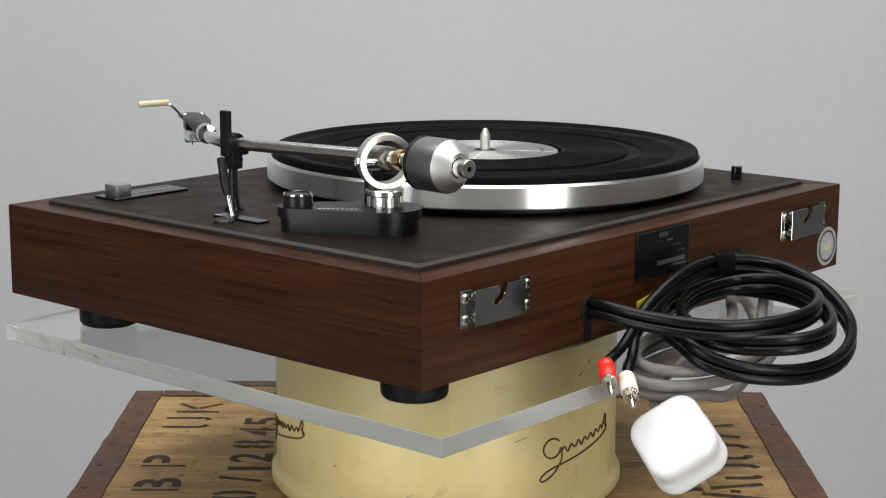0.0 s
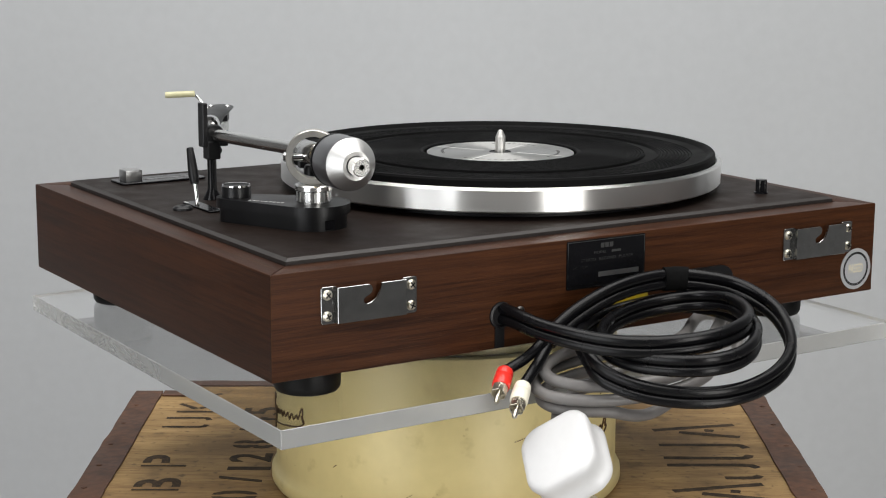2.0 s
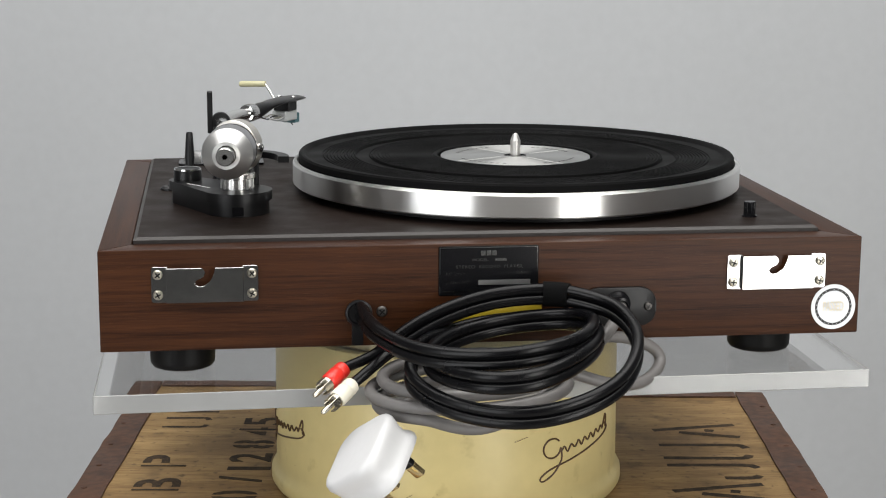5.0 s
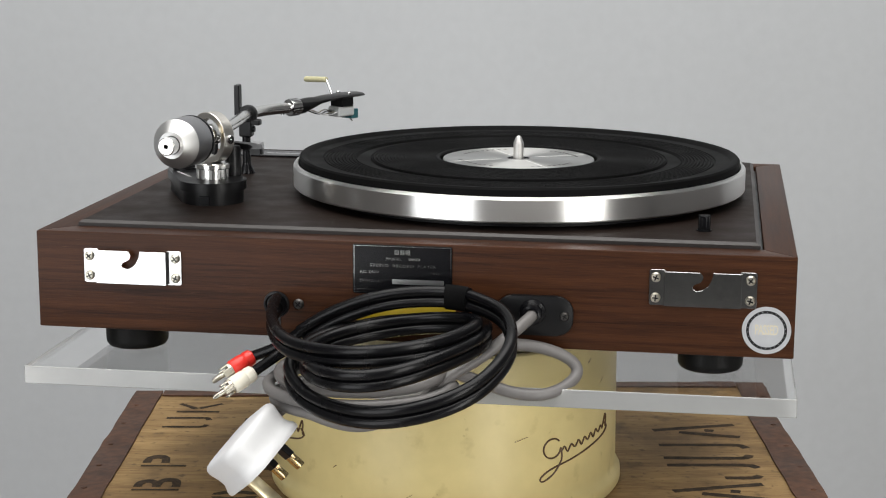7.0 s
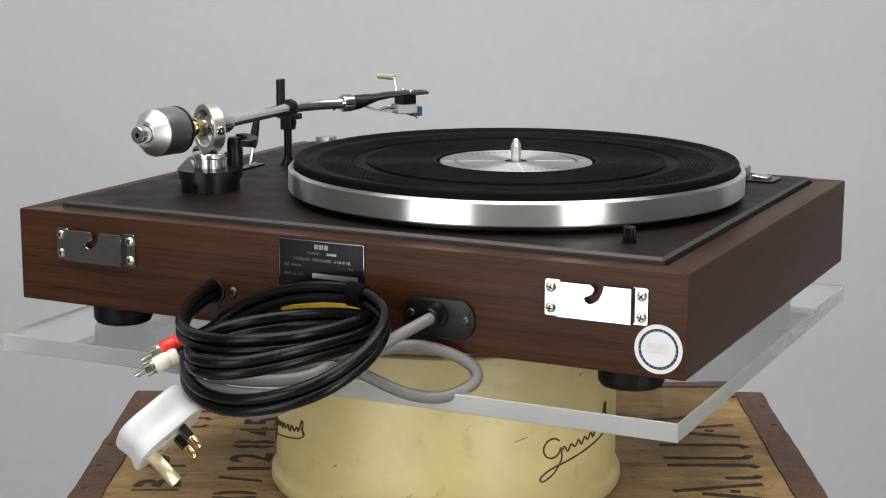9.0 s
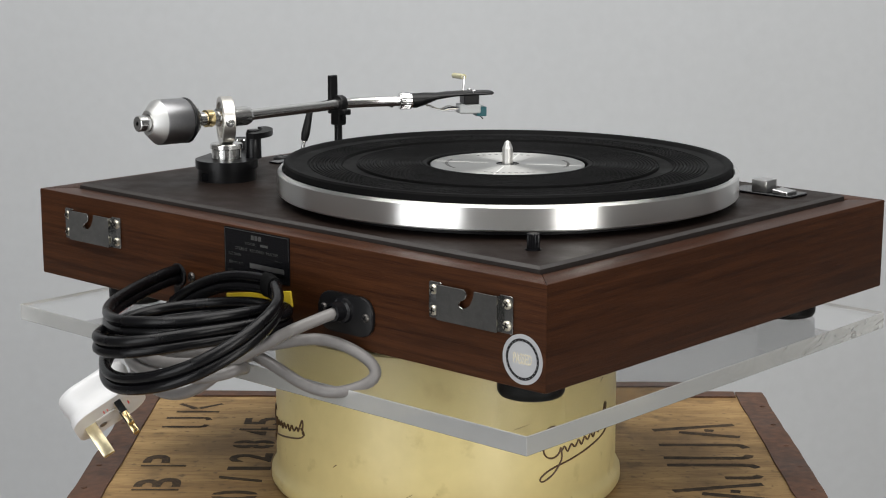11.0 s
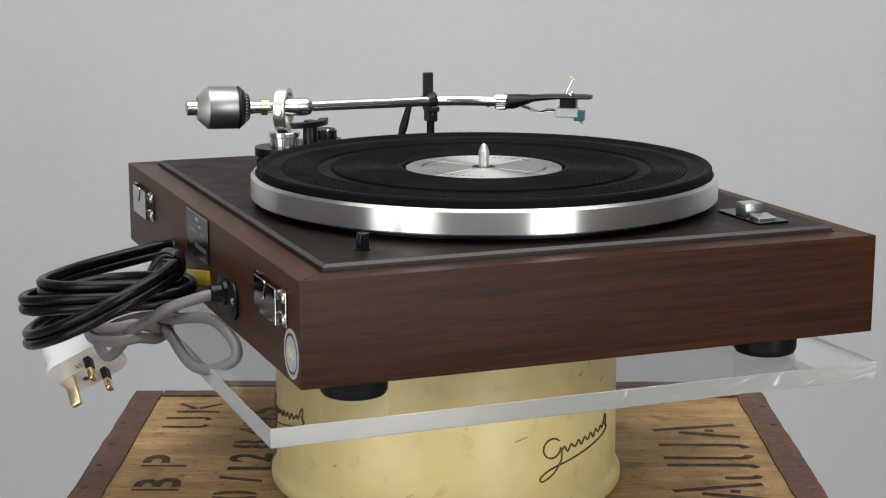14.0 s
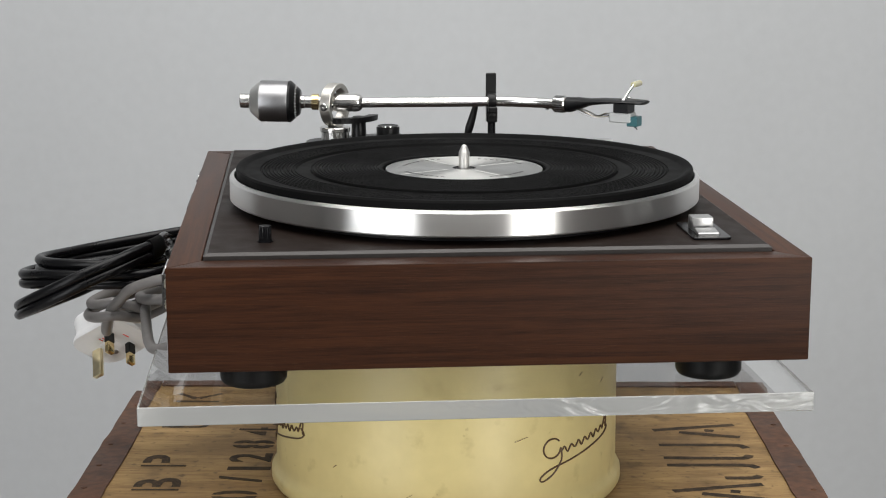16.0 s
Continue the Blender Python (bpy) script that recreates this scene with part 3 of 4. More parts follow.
REAR = pose(0, PY0, 0, 90, 0, 0)      # x along the face, y up, z out of it


def screw(x, z, out, parent, r=0.0032, m=SATIN):
    bm = lathe(bmesh.new(), [(r, 0), (r, 0.0006), (r * 0.75, 0.0016), (0, 0.0020)], REAR @ Matrix.Translation((x, z, out)), 16)
    s = part("screw", bm, m, parent)
    bm = bmesh.new()
    a = 40 + 90 * noise.noise(Vector((x * 90, z * 70, 0)))
    for q in (a, a + 90):
        box(bm, -r * 0.62, r * 0.62, -r * 0.13, r * 0.13, 0.0017, 0.0021, 0, 1, REAR @ Matrix.Translation((x, z, out)) @ pose(0, 0, 0, 0, 0, q))
    part("screw_slot", bm, BLACK, s)


def hinge_bracket(x0):
    z0, z1, w = 0.2113, 0.2323, 0.0625
    t = 0.0011
    slot = [(28.3, 0), (27.8, 4), (25.5, 8.5), (22, 11), (19, 11.6), (16.8, 10.5), (16.2, 8.8), (17.2, 7.2), (19.5, 6.6), (21.8, 5.2), (22.6, 3), (22.0, 1.2), (20.5, 0)]
    u0, h = x0 + 0.0088, 0.0048
    line = [(x0 + w - 0.0088, z1), *[(u0 + a / 1000, z1 - b / 1000) for a, b in slot], (u0, z1), (u0, z0 + 0.0003), (x0 + w - 0.0088, z0 + 0.0003)]
    bm = prism(bmesh.new(), line, h - t, h, REAR, 0.0002, 1)
    for a, b in ((u0, u0 + t), (x0 + w - 0.0088 - t, x0 + w - 0.0088)):
        box(bm, a, b, z0 + 0.0004, z1 - 0.0001, 0.0002, h - t, 0, 1, REAR)
    prism(bm, rounded(x0, u0 + t, z0, z1 + 0.0004, 0.0014, 3), 0.0002, 0.0002 + t, REAR, 0.0002, 1)
    prism(bm, rounded(x0 + w - 0.0088 - t, x0 + w, z0, z1 + 0.0004, 0.0014, 3), 0.0002, 0.0002 + t, REAR, 0.0002, 1)
    br = part("hinge_bracket", bm, PLATED, player, "bright chrome hinge bracket with hooked slot", 25)
    for x in (x0 + 0.0038, x0 + w - 0.0038):
        for z in (z0 + 0.0046, z1 - 0.0042):
            screw(x, z, 0.0002 + t, br, 0.0030, NICKEL)


PLATED = mat("zinc_plated_steel", (0.48, 0.48, 0.475), 0.10, 1.0, 0.12, 260, 0.02)
NICKEL = mat("dull_nickel", (0.55, 0.52, 0.44), 0.3, 1.0, 0.1, 400)
hinge_bracket(-0.2005)
hinge_bracket(0.1473)


def rating_plate():
    x0, x1, z0, z1 = -0.0307, 0.0300, 0.2112, 0.2414
    pl = part("rating_plate", prism(bmesh.new(), rounded(x0, x1, z0, z1, 0.0012, 3), 0.0, 0.0008, REAR, 0.0001, 1), GLOSS_BLACK, player, "gloss black rating plate with white print")
    bm = bmesh.new()
    for a, b, c, d in ((x0 + 0.0006, x1 - 0.0006, z1 - 0.0010, z1 - 0.0006), (x0 + 0.0006, x1 - 0.0006, z0 + 0.0006, z0 + 0.0010),
                       (x0 + 0.0006, x0 + 0.0010, z0 + 0.0010, z1 - 0.0010), (x1 - 0.0010, x1 - 0.0006, z0 + 0.0010, z1 - 0.0010)):
        box(bm, a, b, c, d, 0.0008, 0.0009, 0, 1, REAR)
    part("border", bm, PLATE_INK, pl)
    # maker's mark as three plain blocks, the model code and serial number as bars
    bm = bmesh.new()
    for x in (-0.0037, -0.0003, 0.0031):
        box(bm, x - 0.0014, x + 0.0014, 0.2356, 0.2386, 0.0008, 0.0009, 0, 1, REAR)
    box(bm, 0.0035, 0.0105, 0.2322, 0.2337, 0.0008, 0.0009, 0, 1, REAR)
    box(bm, 0.0085, 0.0270, 0.2150, 0.2166, 0.0008, 0.0009, 0, 1, REAR)
    box(bm, -0.0280, -0.0060, 0.2135, 0.2143, 0.0008, 0.0009, 0, 1, REAR)
    part("bar", bm, PLATE_INK, pl)
    part("serial_strip", box(bmesh.new(), -0.0065, 0.0250, 0.2176, 0.2206, 0.0008, 0.0010, 0, 1, REAR), SATIN, pl)
    for words, x, z, s in (("MODEL", -0.0055, 0.2329, 0.0024), ("STEREO  RECORD  PLAYER", 0.0, 0.2287, 0.0027), ("AC 240V", -0.0205, 0.2246, 0.0026), ("50Hz", 0.0200, 0.2246, 0.0026), ("SERIAL NO.", -0.0190, 0.2192, 0.0024)):
        part("writing", letters(words, s, REAR @ Matrix.Translation((x, z, 0.0009)), 0.00005, 1.1, 1.15), PLATE_INK, pl)


PLATE_INK = mat("silver_print", (0.42, 0.42, 0.41), 0.14, 1.0)
rating_plate()


def sticker():
    m = REAR @ Matrix.Translation((0.2162, 0.1985, 0))
    R = 0.0142
    st = part("sticker", lathe(bmesh.new(), [(0, 0.0001), (R, 0.0001), (R, 0.0004), (0, 0.0004)], m, 48), PAPER, player, "round white test sticker with black ring")
    bm = lathe(bmesh.new(), [(0.0118, 0.00045), (0.0102, 0.00045)], m, 48)
    part("ring", bm, BLACK, st)
    bm = bmesh.new()
    for k in range(26):
        box(bm, -0.00022, 0.00022, 0.0107, 0.0112, 0.00050, 0.00055, 0, 1, m @ pose(0, 0, 0, 0, 0, 360 * k / 26))
    part("bar", bm, PAPER, st)
    part("writing", letters("PASSED", 0.0084, m @ Matrix.Translation((0, 0, 0.0005)), 0.00004, 0.92, 0.52, 0.0001), AMBER_PALE, st, "pale gold letters")


PAPER = mat("silvered_paper", (0.52, 0.53, 0.55), 0.36, 0.5, 0.04, 300)
AMBER_PALE = mat("pale_gold_ink", (0.60, 0.55, 0.42), 0.5)
sticker()


def cable_fittings():
    pl = part("inlet_plate", prism(bmesh.new(), rounded(0.0571, 0.1031, 0.1900, 0.2143, 0.0098, 6), 0.0, 0.0026, REAR, 0.0008, 2), BLACK, player, "oval black plastic mains inlet plate")
    part("gland", lathe(bmesh.new(), [(0.0080, 0.0026), (0.0075, 0.0046), (0.0060, 0.0056), (0.0055, 0.0120), (0.0040, 0.0125)], REAR @ Matrix.Translation((0.0790, 0.2045, 0)), 24), GLOSS_BLACK, pl)
    screw(0.0625, 0.2038, 0.0026, pl, 0.0028, OLD_SCREW)
    screw(0.0980, 0.2024, 0.0026, pl, 0.0028, OLD_SCREW)
    # lead-out hole with its slot to the lower edge; a black strip paints the slot's shade
    part("grommet", lathe(bmesh.new(), [(0.0082, 0.0002), (0.0080, 0.0012), (0.0068, 0.0016), (0.0060, 0.0008), (0, 0.0006)], REAR @ Matrix.Translation((-0.0785, 0.2020, 0)), 24), BLACK, player)
    part("slot", box(bmesh.new(), -0.0828, -0.0760, PZ0 + 0.0004, 0.1965, 0.0002, 0.0006, 0, 1, REAR), BLACK, player, "black strip for the shaded slot under the lead-out hole")
    screw(-0.0647, 0.2026, 0.0002, player, 0.0034, OLD_SCREW)


cable_fittings()


# ---------------------------------------------------------------- cables
def twin(path, r):
    """Two cores side by side along a line."""
    bm = bmesh.new()
    n = len(path)
    for s in (-1, 1):
        line = []
        for i, p in enumerate(path):
            t = (path[min(i + 1, n - 1)] - path[max(i - 1, 0)]).normalized()
            side = (Vector((0, 0, 1)) - t * t.z)
            side = side.normalized() if side.length > 0.15 else Vector((0, 1, 0))
            line.append(p + side * (s * r * 0.93))
        tube(bm, line, r, 14)
    return bm


def eased(line, times):
    """Irons kinks out of a line, its ends held."""
    for _ in range(times):
        line = [line[0]] + [(a + b * 2 + c) / 4 for a, b, c in zip(line, line[1:], line[2:])] + [line[-1]]
    return line


def signal_cable():
    r = 0.0034
    # out of the plinth and round the first turn, round the second, then the large drooping loop, up through the tape and out to the plugs
    first = ((-0.0785, -0.172, 0.2025), (-0.0770, -0.186, 0.2030), (-0.0734, -0.2118, 0.1995), (-0.0585, -0.2455, 0.1965), (-0.0393, -0.2655, 0.1960), (-0.0120, -0.2800, 0.1980), (0.0130, -0.2810, 0.2008), (0.0360, -0.2690, 0.2030),
             (0.0490, -0.2470, 0.2045), (0.0525, -0.2280, 0.2045), (0.0460, -0.2090, 0.2025), (0.0270, -0.1990, 0.2000), (0.0060, -0.1975, 0.1975), (-0.0150, -0.2030, 0.1945), (-0.0350, -0.2190, 0.1915), (-0.0445, -0.2400, 0.1885))
    second = ((-0.0400, -0.2620, 0.1865), (-0.0220, -0.2870, 0.1875), (0.0, -0.2940, 0.1890), (0.0210, -0.2885, 0.1922), (0.0410, -0.2700, 0.1965), (0.0530, -0.2450, 0.1980), (0.0565, -0.2250, 0.1985),
              (0.0540, -0.2040, 0.1985), (0.0400, -0.1915, 0.1985), (0.0150, -0.1875, 0.1960), (-0.0080, -0.1885, 0.1940), (-0.0300, -0.1970, 0.1905), (-0.0450, -0.2120, 0.1885))
    drooping = ((-0.0520, -0.2290, 0.1845), (-0.0550, -0.2440, 0.1780), (-0.0450, -0.2610, 0.1717), (-0.0300, -0.2760, 0.1686), (-0.0090, -0.2885, 0.1675), (0.0150, -0.2945, 0.1697), (0.0410, -0.2910, 0.1757), (0.0610, -0.2795, 0.1843),
                (0.0725, -0.2600, 0.1950), (0.0740, -0.2420, 0.2035), (0.0665, -0.2215, 0.2110), (0.0486, -0.2070, 0.2147))
    outward = ((0.0358, -0.1990, 0.2155), (0.0180, -0.1970, 0.2151), (-0.0021, -0.1970, 0.2129), (-0.0223, -0.1970, 0.2072), (-0.0426, -0.1970, 0.1981), (-0.0580, -0.1980, 0.1880))
    path = [Vector(p) for p in first + second + drooping + outward]
    line = eased(spline(path, 8), 10)
    cab = part("signal_cable", twin(line, r), CABLE, player, "coiled black twin signal cable")
    d = Vector((-0.66, -0.64, -0.40)).normalized()
    for name, c, m, lab in (("phono_plug", Vector((-0.0945, -0.2040, 0.1705)), RED, "red phono plug"), ("phono_plug", Vector((-0.0905, -0.2165, 0.1640)), IVORY, "white phono plug")):
        a = c - d * 0.009
        f = along(a, a + d)
        pg = part(name, lathe(bmesh.new(), [(0, 0), (0.0036, 0), (0.0048, 0.0012), (0.0052, 0.0045), (0.0046, 0.0060), (0.0053, 0.0075), (0.0053, 0.0150), (0.0048, 0.0160), (0, 0.0160)], f, 24), m, cab, lab)
        bm = bmesh.new()
        for k in range(4):
            q = f @ pose(0, 0, 0, 0, 0, 90 * k + 20)
            box(bm, 0.0034, 0.0042, -0.0021, 0.0021, 0.0155, 0.0225, 0.0002, 1, q)
        lathe(bm, [(0.0044, 0.0150), (0.0044, 0.0180), (0.0036, 0.0185), (0, 0.0185)], f, 20)
        lathe(bm, [(0.0016, 0.0180), (0.0016, 0.0285), (0.0006, 0.0300), (0, 0.0300)], f, 12)
        part("contact", bm, NICKEL, pg, "nickel plug contacts and pin")
        lead = spline([path[-1] + (Vector((0, 0.0, 0.0030)) if m is RED else Vector((0, 0.0, -0.0030))), (path[-1] + a) / 2 + Vector((0.001, -0.001, 0)), a + d * 0.001], 6)
        tube_bm = tube(bmesh.new(), lead, r * 0.95, 14)
        part("lead", tube_bm, CABLE, pg)
    # black tape and yellow tag round the bundle
    bm = bmesh.new()
    k = min(range(len(line)), key=lambda i: (line[i] - Vector((0.0368, -0.1985, 0.2154))).length)
    tube(bm, line[k - 4:k + 5], 0.0044, 20, squash=1.75)
    part("tape", bm, RUBBER, cab, "black tape round the cable")
    part("tape_strip", box(bmesh.new(), -0.0320, 0.0290, -0.0050, 0.0050, 0.0002, 0.0022, 0.0006, 2, REAR @ pose(0.0035, 0.1985, 0, 0, 0, 10)), YELLOW, player, "strip of yellow tape on the rear panel")


signal_cable()


PALE_BRASS = mat("pale_brass", (0.86, 0.76, 0.50), 0.28, 1.0, 0.08, 300)


def mains_cable():
    r = 0.0036
    path = [Vector(p) for p in ((0.0790, -0.182, 0.2045), (0.0790, -0.192, 0.2035), (0.0645, -0.2150, 0.1940), (0.0533, -0.2210, 0.1855), (0.0360, -0.2300, 0.1755), (0.0222, -0.2355, 0.1625), (0.0060, -0.2385, 0.1520), (-0.0140, -0.2400, 0.1460), (-0.0320, -0.2410, 0.1490))]
    for k, (a, b, dz) in enumerate(((0.053, 0.026, 0.0), (0.057, 0.029, 0.0075), (0.050, 0.027, 0.0150))):
        path += ring_pts((-0.018, -0.221, 0.1590 + dz), (a, -0.006, 0.004), (0.004, -b, -0.005), 0.34 if k == 0 else 0.0, 0.98, 18)[:-1]
    # the hanging bight beside the inlet, then back under the coil to the plug
    path += [Vector(p) for p in ((0.0420, -0.2060, 0.1810), (0.0570, -0.1955, 0.1850), (0.0720, -0.1870, 0.1860), (0.0920, -0.1825, 0.1815), (0.1045, -0.1800, 0.1740), (0.1060, -0.1840, 0.1660), (0.0910, -0.1985, 0.1588), (0.0690, -0.2040, 0.1606), (0.0473, -0.2070, 0.1688),
                                 (0.0250, -0.2090, 0.1740), (-0.0050, -0.2110, 0.1690), (-0.0360, -0.2100, 0.1600), (-0.0580, -0.2120, 0.1535))]
    e = Vector((0.317, 0.780, 0.537)).normalized()
    c = Vector((-0.0786, -0.2465, 0.1289))
    path += [c + e * 0.030, c + e * 0.022]
    cab = part("mains_cable", tube(bmesh.new(), eased(spline(path, 6), 8), r, 16), GREY_CABLE, player, "coiled grey mains cable")
    # the plug: pins along p, lead along e
    p = Vector((0.725, 0.080, -0.685)).normalized()
    e = (e - p * e.dot(p)).normalized()
    s = e.cross(p)
    f = Matrix.Translation(c) @ Matrix((s, e, p)).transposed().to_4x4()
    H = 0.0232
    out = rounded(-H, H, -0.0216, 0.0284, 0.0135, 7)
    bm = bmesh.new()
    rows = []
    for k, (zz, sc) in enumerate(((-0.0122, 0.80), (-0.0117, 0.89), (-0.0104, 0.945), (-0.0078, 0.965), (-0.0045, 0.94), (-0.0010, 0.915), (0.0025, 0.912), (0.0048, 0.945), (0.0066, 0.985), (0.0090, 1.0), (0.0102, 0.985))):
        rows.append([bm.verts.new(f @ Vector((x * sc, y * sc, zz))) for x, y in out])
    n = len(out)
    for a, b in zip(rows, rows[1:]):
        for i in range(n):
            bm.faces.new((a[i], a[(i + 1) % n], b[(i + 1) % n], b[i]))
    bm.faces.new(rows[0][::-1])
    bm.faces.new(rows[-1])
    plug = part("mains_plug", bm, WHITE, cab, "white three-pin mains plug", 40)
    part("pin", box(bmesh.new(), -0.0020, 0.0020, -0.0155, -0.0075, 0.0100, 0.0330, 0.0008, 2, f), PALE_BRASS, plug, "brass earth pin")
    for x in (-0.0111, 0.0111):
        pin = part("pin", box(bmesh.new(), x - 0.0032, x + 0.0032, 0.0085, 0.0125, 0.0185, 0.0275, 0.0007, 2, f), BRASS, plug, "brass pin")
        part("sleeve", box(bmesh.new(), x - 0.0034, x + 0.0034, 0.0083, 0.0127, 0.0100, 0.0187, 0.0004, 1, f), BLACK, plug, "black pin sleeve")
    part("fuse_cover", box(bmesh.new(), -0.0040, 0.0040, -0.0065, 0.0075, 0.0098, 0.0108, 0.0003, 1, f), WHITE, plug)
    part("screw", lathe(bmesh.new(), [(0.0026, 0.0100), (0.0026, 0.0108), (0, 0.0108)], f @ Matrix.Translation((0.0105, -0.004, 0)), 14), DARK_SATIN, plug)
    bm = bmesh.new()
    for x, y, w in ((-0.0085, 0.000, 0.0045), (-0.0085, 0.0025, 0.003), (0.0, 0.0165, 0.006)):
        box(bm, x - w / 2, x + w / 2, y - 0.0004, y + 0.0004, 0.0102, 0.01045, 0, 1, f)
    part("bar", bm, RED, plug, "fine red moulded print")


mains_cable()


# ---------------------------------------------------------------- deck fittings
def lift_knob():
    m = Matrix.Translation((0.1777, -0.1232, 0))
    pts = []
    for k in range(40):
        q = 2 * math.pi * k / 40
        rr = 0.0038 if k % 2 else 0.0034
        pts.append((rr * math.cos(q), rr * math.sin(q)))
    bm = prism(bmesh.new(), pts, DZ + 0.0008, 0.2560, m, 0.0005, 1)
    lathe(bm, [(0.0048, DZ), (0.0048, DZ + 0.0008), (0, DZ + 0.0008)], m, 24)
    part("adapter_pin", bm, GLOSS_BLACK, player, "small ribbed black pin on the deck")
    part("deck_cap", lathe(bmesh.new(), [(0.0066, DZ), (0.0064, DZ + 0.0014), (0.0048, DZ + 0.0026), (0.0020, DZ + 0.0026), (0.0016, DZ + 0.0018), (0, DZ + 0.0018)], Matrix.Translation((-0.1935, 0.0195, 0)), 28), BLACK, player, "small round black cap")


lift_knob()


def switch(x0, x1, y0, y1, kx0, kx1, ky0, ky1, second, label):
    """A black slotted plate along the deck's front with a silver key."""
    pl = part("switch_plate", prism(bmesh.new(), rounded(x0, x1, y0, y1, 0.003, 3), DZ, DZ + 0.0016, None, 0.0004, 1), GLOSS_BLACK, player, label)
    part("key", box(bmesh.new(), kx0, kx1, ky0, ky1, DZ + 0.0014, 0.2560, 0.0007, 2), SATIN, pl, "silver switch key")
    if second:
        f = pose((second[0] + second[1]) / 2, (ky0 + ky1) / 2, DZ + 0.0027, 0, 6, 0)
        w, h = (second[1] - second[0]) / 2, (ky1 - ky0) / 2
        part("key", box(bmesh.new(), -w, w, -h, h, -0.0014, 0.0012, 0.0005, 1, f), SATIN, pl, "flat silver key")
    else:
        part("slot_line", box(bmesh.new(), kx1 + 0.004, x1 - 0.006, (ky0 + ky1) / 2 - 0.0008, (ky0 + ky1) / 2 + 0.0008, DZ + 0.0016, DZ + 0.0018), SATIN, pl)


switch(0.1440, 0.1950, 0.1305, 0.1540, 0.1610, 0.1735, 0.1345, 0.1475, (0.1775, 0.1895), "gloss black start switch plate")
switch(-0.1895, -0.1250, 0.1300, 0.1545, -0.1850, -0.1725, 0.1345, 0.1475, None, "gloss black speed switch plate")


# ---------------------------------------------------------------- tonearm
PV = Vector((-0.1482, -0.0750, 0))       # the arm's upright axis


def hull_two(c0, r0, c1, r1, n=28):
    """The outline round two circles."""
    c0, c1 = Vector(c0), Vector(c1)
    d = c1 - c0
    L, a = d.length, math.atan2(d.y, d.x)
    q = math.acos((r0 - r1) / L)
    pts = [(c0.x + r0 * math.cos(a + q + (2 * math.pi - 2 * q) * k / n), c0.y + r0 * math.sin(a + q + (2 * math.pi - 2 * q) * k / n)) for k in range(n + 1)]
    pts += [(c1.x + r1 * math.cos(a - q + 2 * q * k / n), c1.y + r1 * math.sin(a - q + 2 * q * k / n)) for k in range(n + 1)]
    return pts


def arm_base():
    kn = Vector((-0.1802, -0.0325))
    b = part("arm_base", prism(bmesh.new(), hull_two((PV.x, PV.y), 0.0205, kn, 0.0105), DZ, DZ + 0.0090, None, 0.0006, 1), BLACK, player, "black teardrop tonearm base")
    part("arm_base_cover", prism(bmesh.new(), hull_two((PV.x, PV.y), 0.0225, kn, 0.0125), DZ + 0.0090, DZ + 0.0150, None, 0.0018, 3), BLACK, b)
    m = Matrix.Translation((kn.x, kn.y, 0))
    k = part("skate_dial", lathe(bmesh.new(), [(0.0092, DZ + 0.0148), (0.0092, DZ + 0.0215), (0.0086, DZ + 0.0225), (0.0078, DZ + 0.0222), (0, DZ + 0.0222)], m, 40), BLACK, b, "black anti-skate dial with silver edge")
    part("dial_ring", lathe(bmesh.new(), [(0.0091, DZ + 0.0215), (0.0087, DZ + 0.0228), (0.0080, DZ + 0.0226)], m, 40), CHROME, k)
    m = Matrix.Translation((PV.x, PV.y, 0))
    prof = [(0.0104, DZ + 0.0140), (0.0104, DZ + 0.0222), (0.0112, DZ + 0.0224), (0.0117, DZ + 0.0229), (0.0117, DZ + 0.0256), (0.0110, DZ + 0.0263), (0, DZ + 0.0263)]
    part("pillar", lathe(bmesh.new(), prof, m, 48), ALU, b, "polished aluminium arm pillar")
    bm = bmesh.new()
    for q in range(0, 360, 30):
        box(bm, 0.0103, 0.01075, -0.0008, 0.0008, DZ + 0.0160, DZ + 0.0220, 0, 1, m @ pose(0, 0, 0, 0, 0, q + 8))
    part("pillar_flute", bm, SATIN, b)
    bm = bmesh.new()
    box(bm, -0.0035, 0.0035, -0.0211, -0.0201, DZ + 0.001, DZ + 0.0065, 0.0003, 1, m)
    part("screw_recess", bm, GLOSS_BLACK, b)
    # lifter beside the pillar, with its curved platform
    part("lifter_post", lathe(bmesh.new(), [(0.0058, DZ + 0.0145), (0.0055, 0.2790), (0.0045, 0.2815), (0, 0.2815)], Matrix.Translation((-0.1392, -0.0570, 0)), 20), BLACK, b)
    arc = [Vector((PV.x + 0.030 * math.cos(radians(q)), PV.y + 0.030 * math.sin(radians(q)), 0.2805)) for q in range(-5, 80, 6)]
    bm = bmesh.new()
    for p, q in zip(arc, arc[1:]):
        box(bm, -0.0035, 0.0035, -0.0020, 0.0020, 0, (q - p).length * 1.05, 0, 1, along(p, q))
    part("lifter_platform", bm, BLACK, b, "curved black arm lifter platform")
    bm = bmesh.new()
    for k in range(9):
        u = k / 8
        p = Vector((PV.x, PV.y)).lerp(kn, 0.30 + 0.42 * u) + Vector((-0.0085, -0.0060))
        box(bm, p.x - 0.0010, p.x + 0.0010, p.y - 0.0004, p.y + 0.0004, DZ + 0.01502, DZ + 0.0152)
    part("bar", bm, WHITE_INK, b)


arm_base()


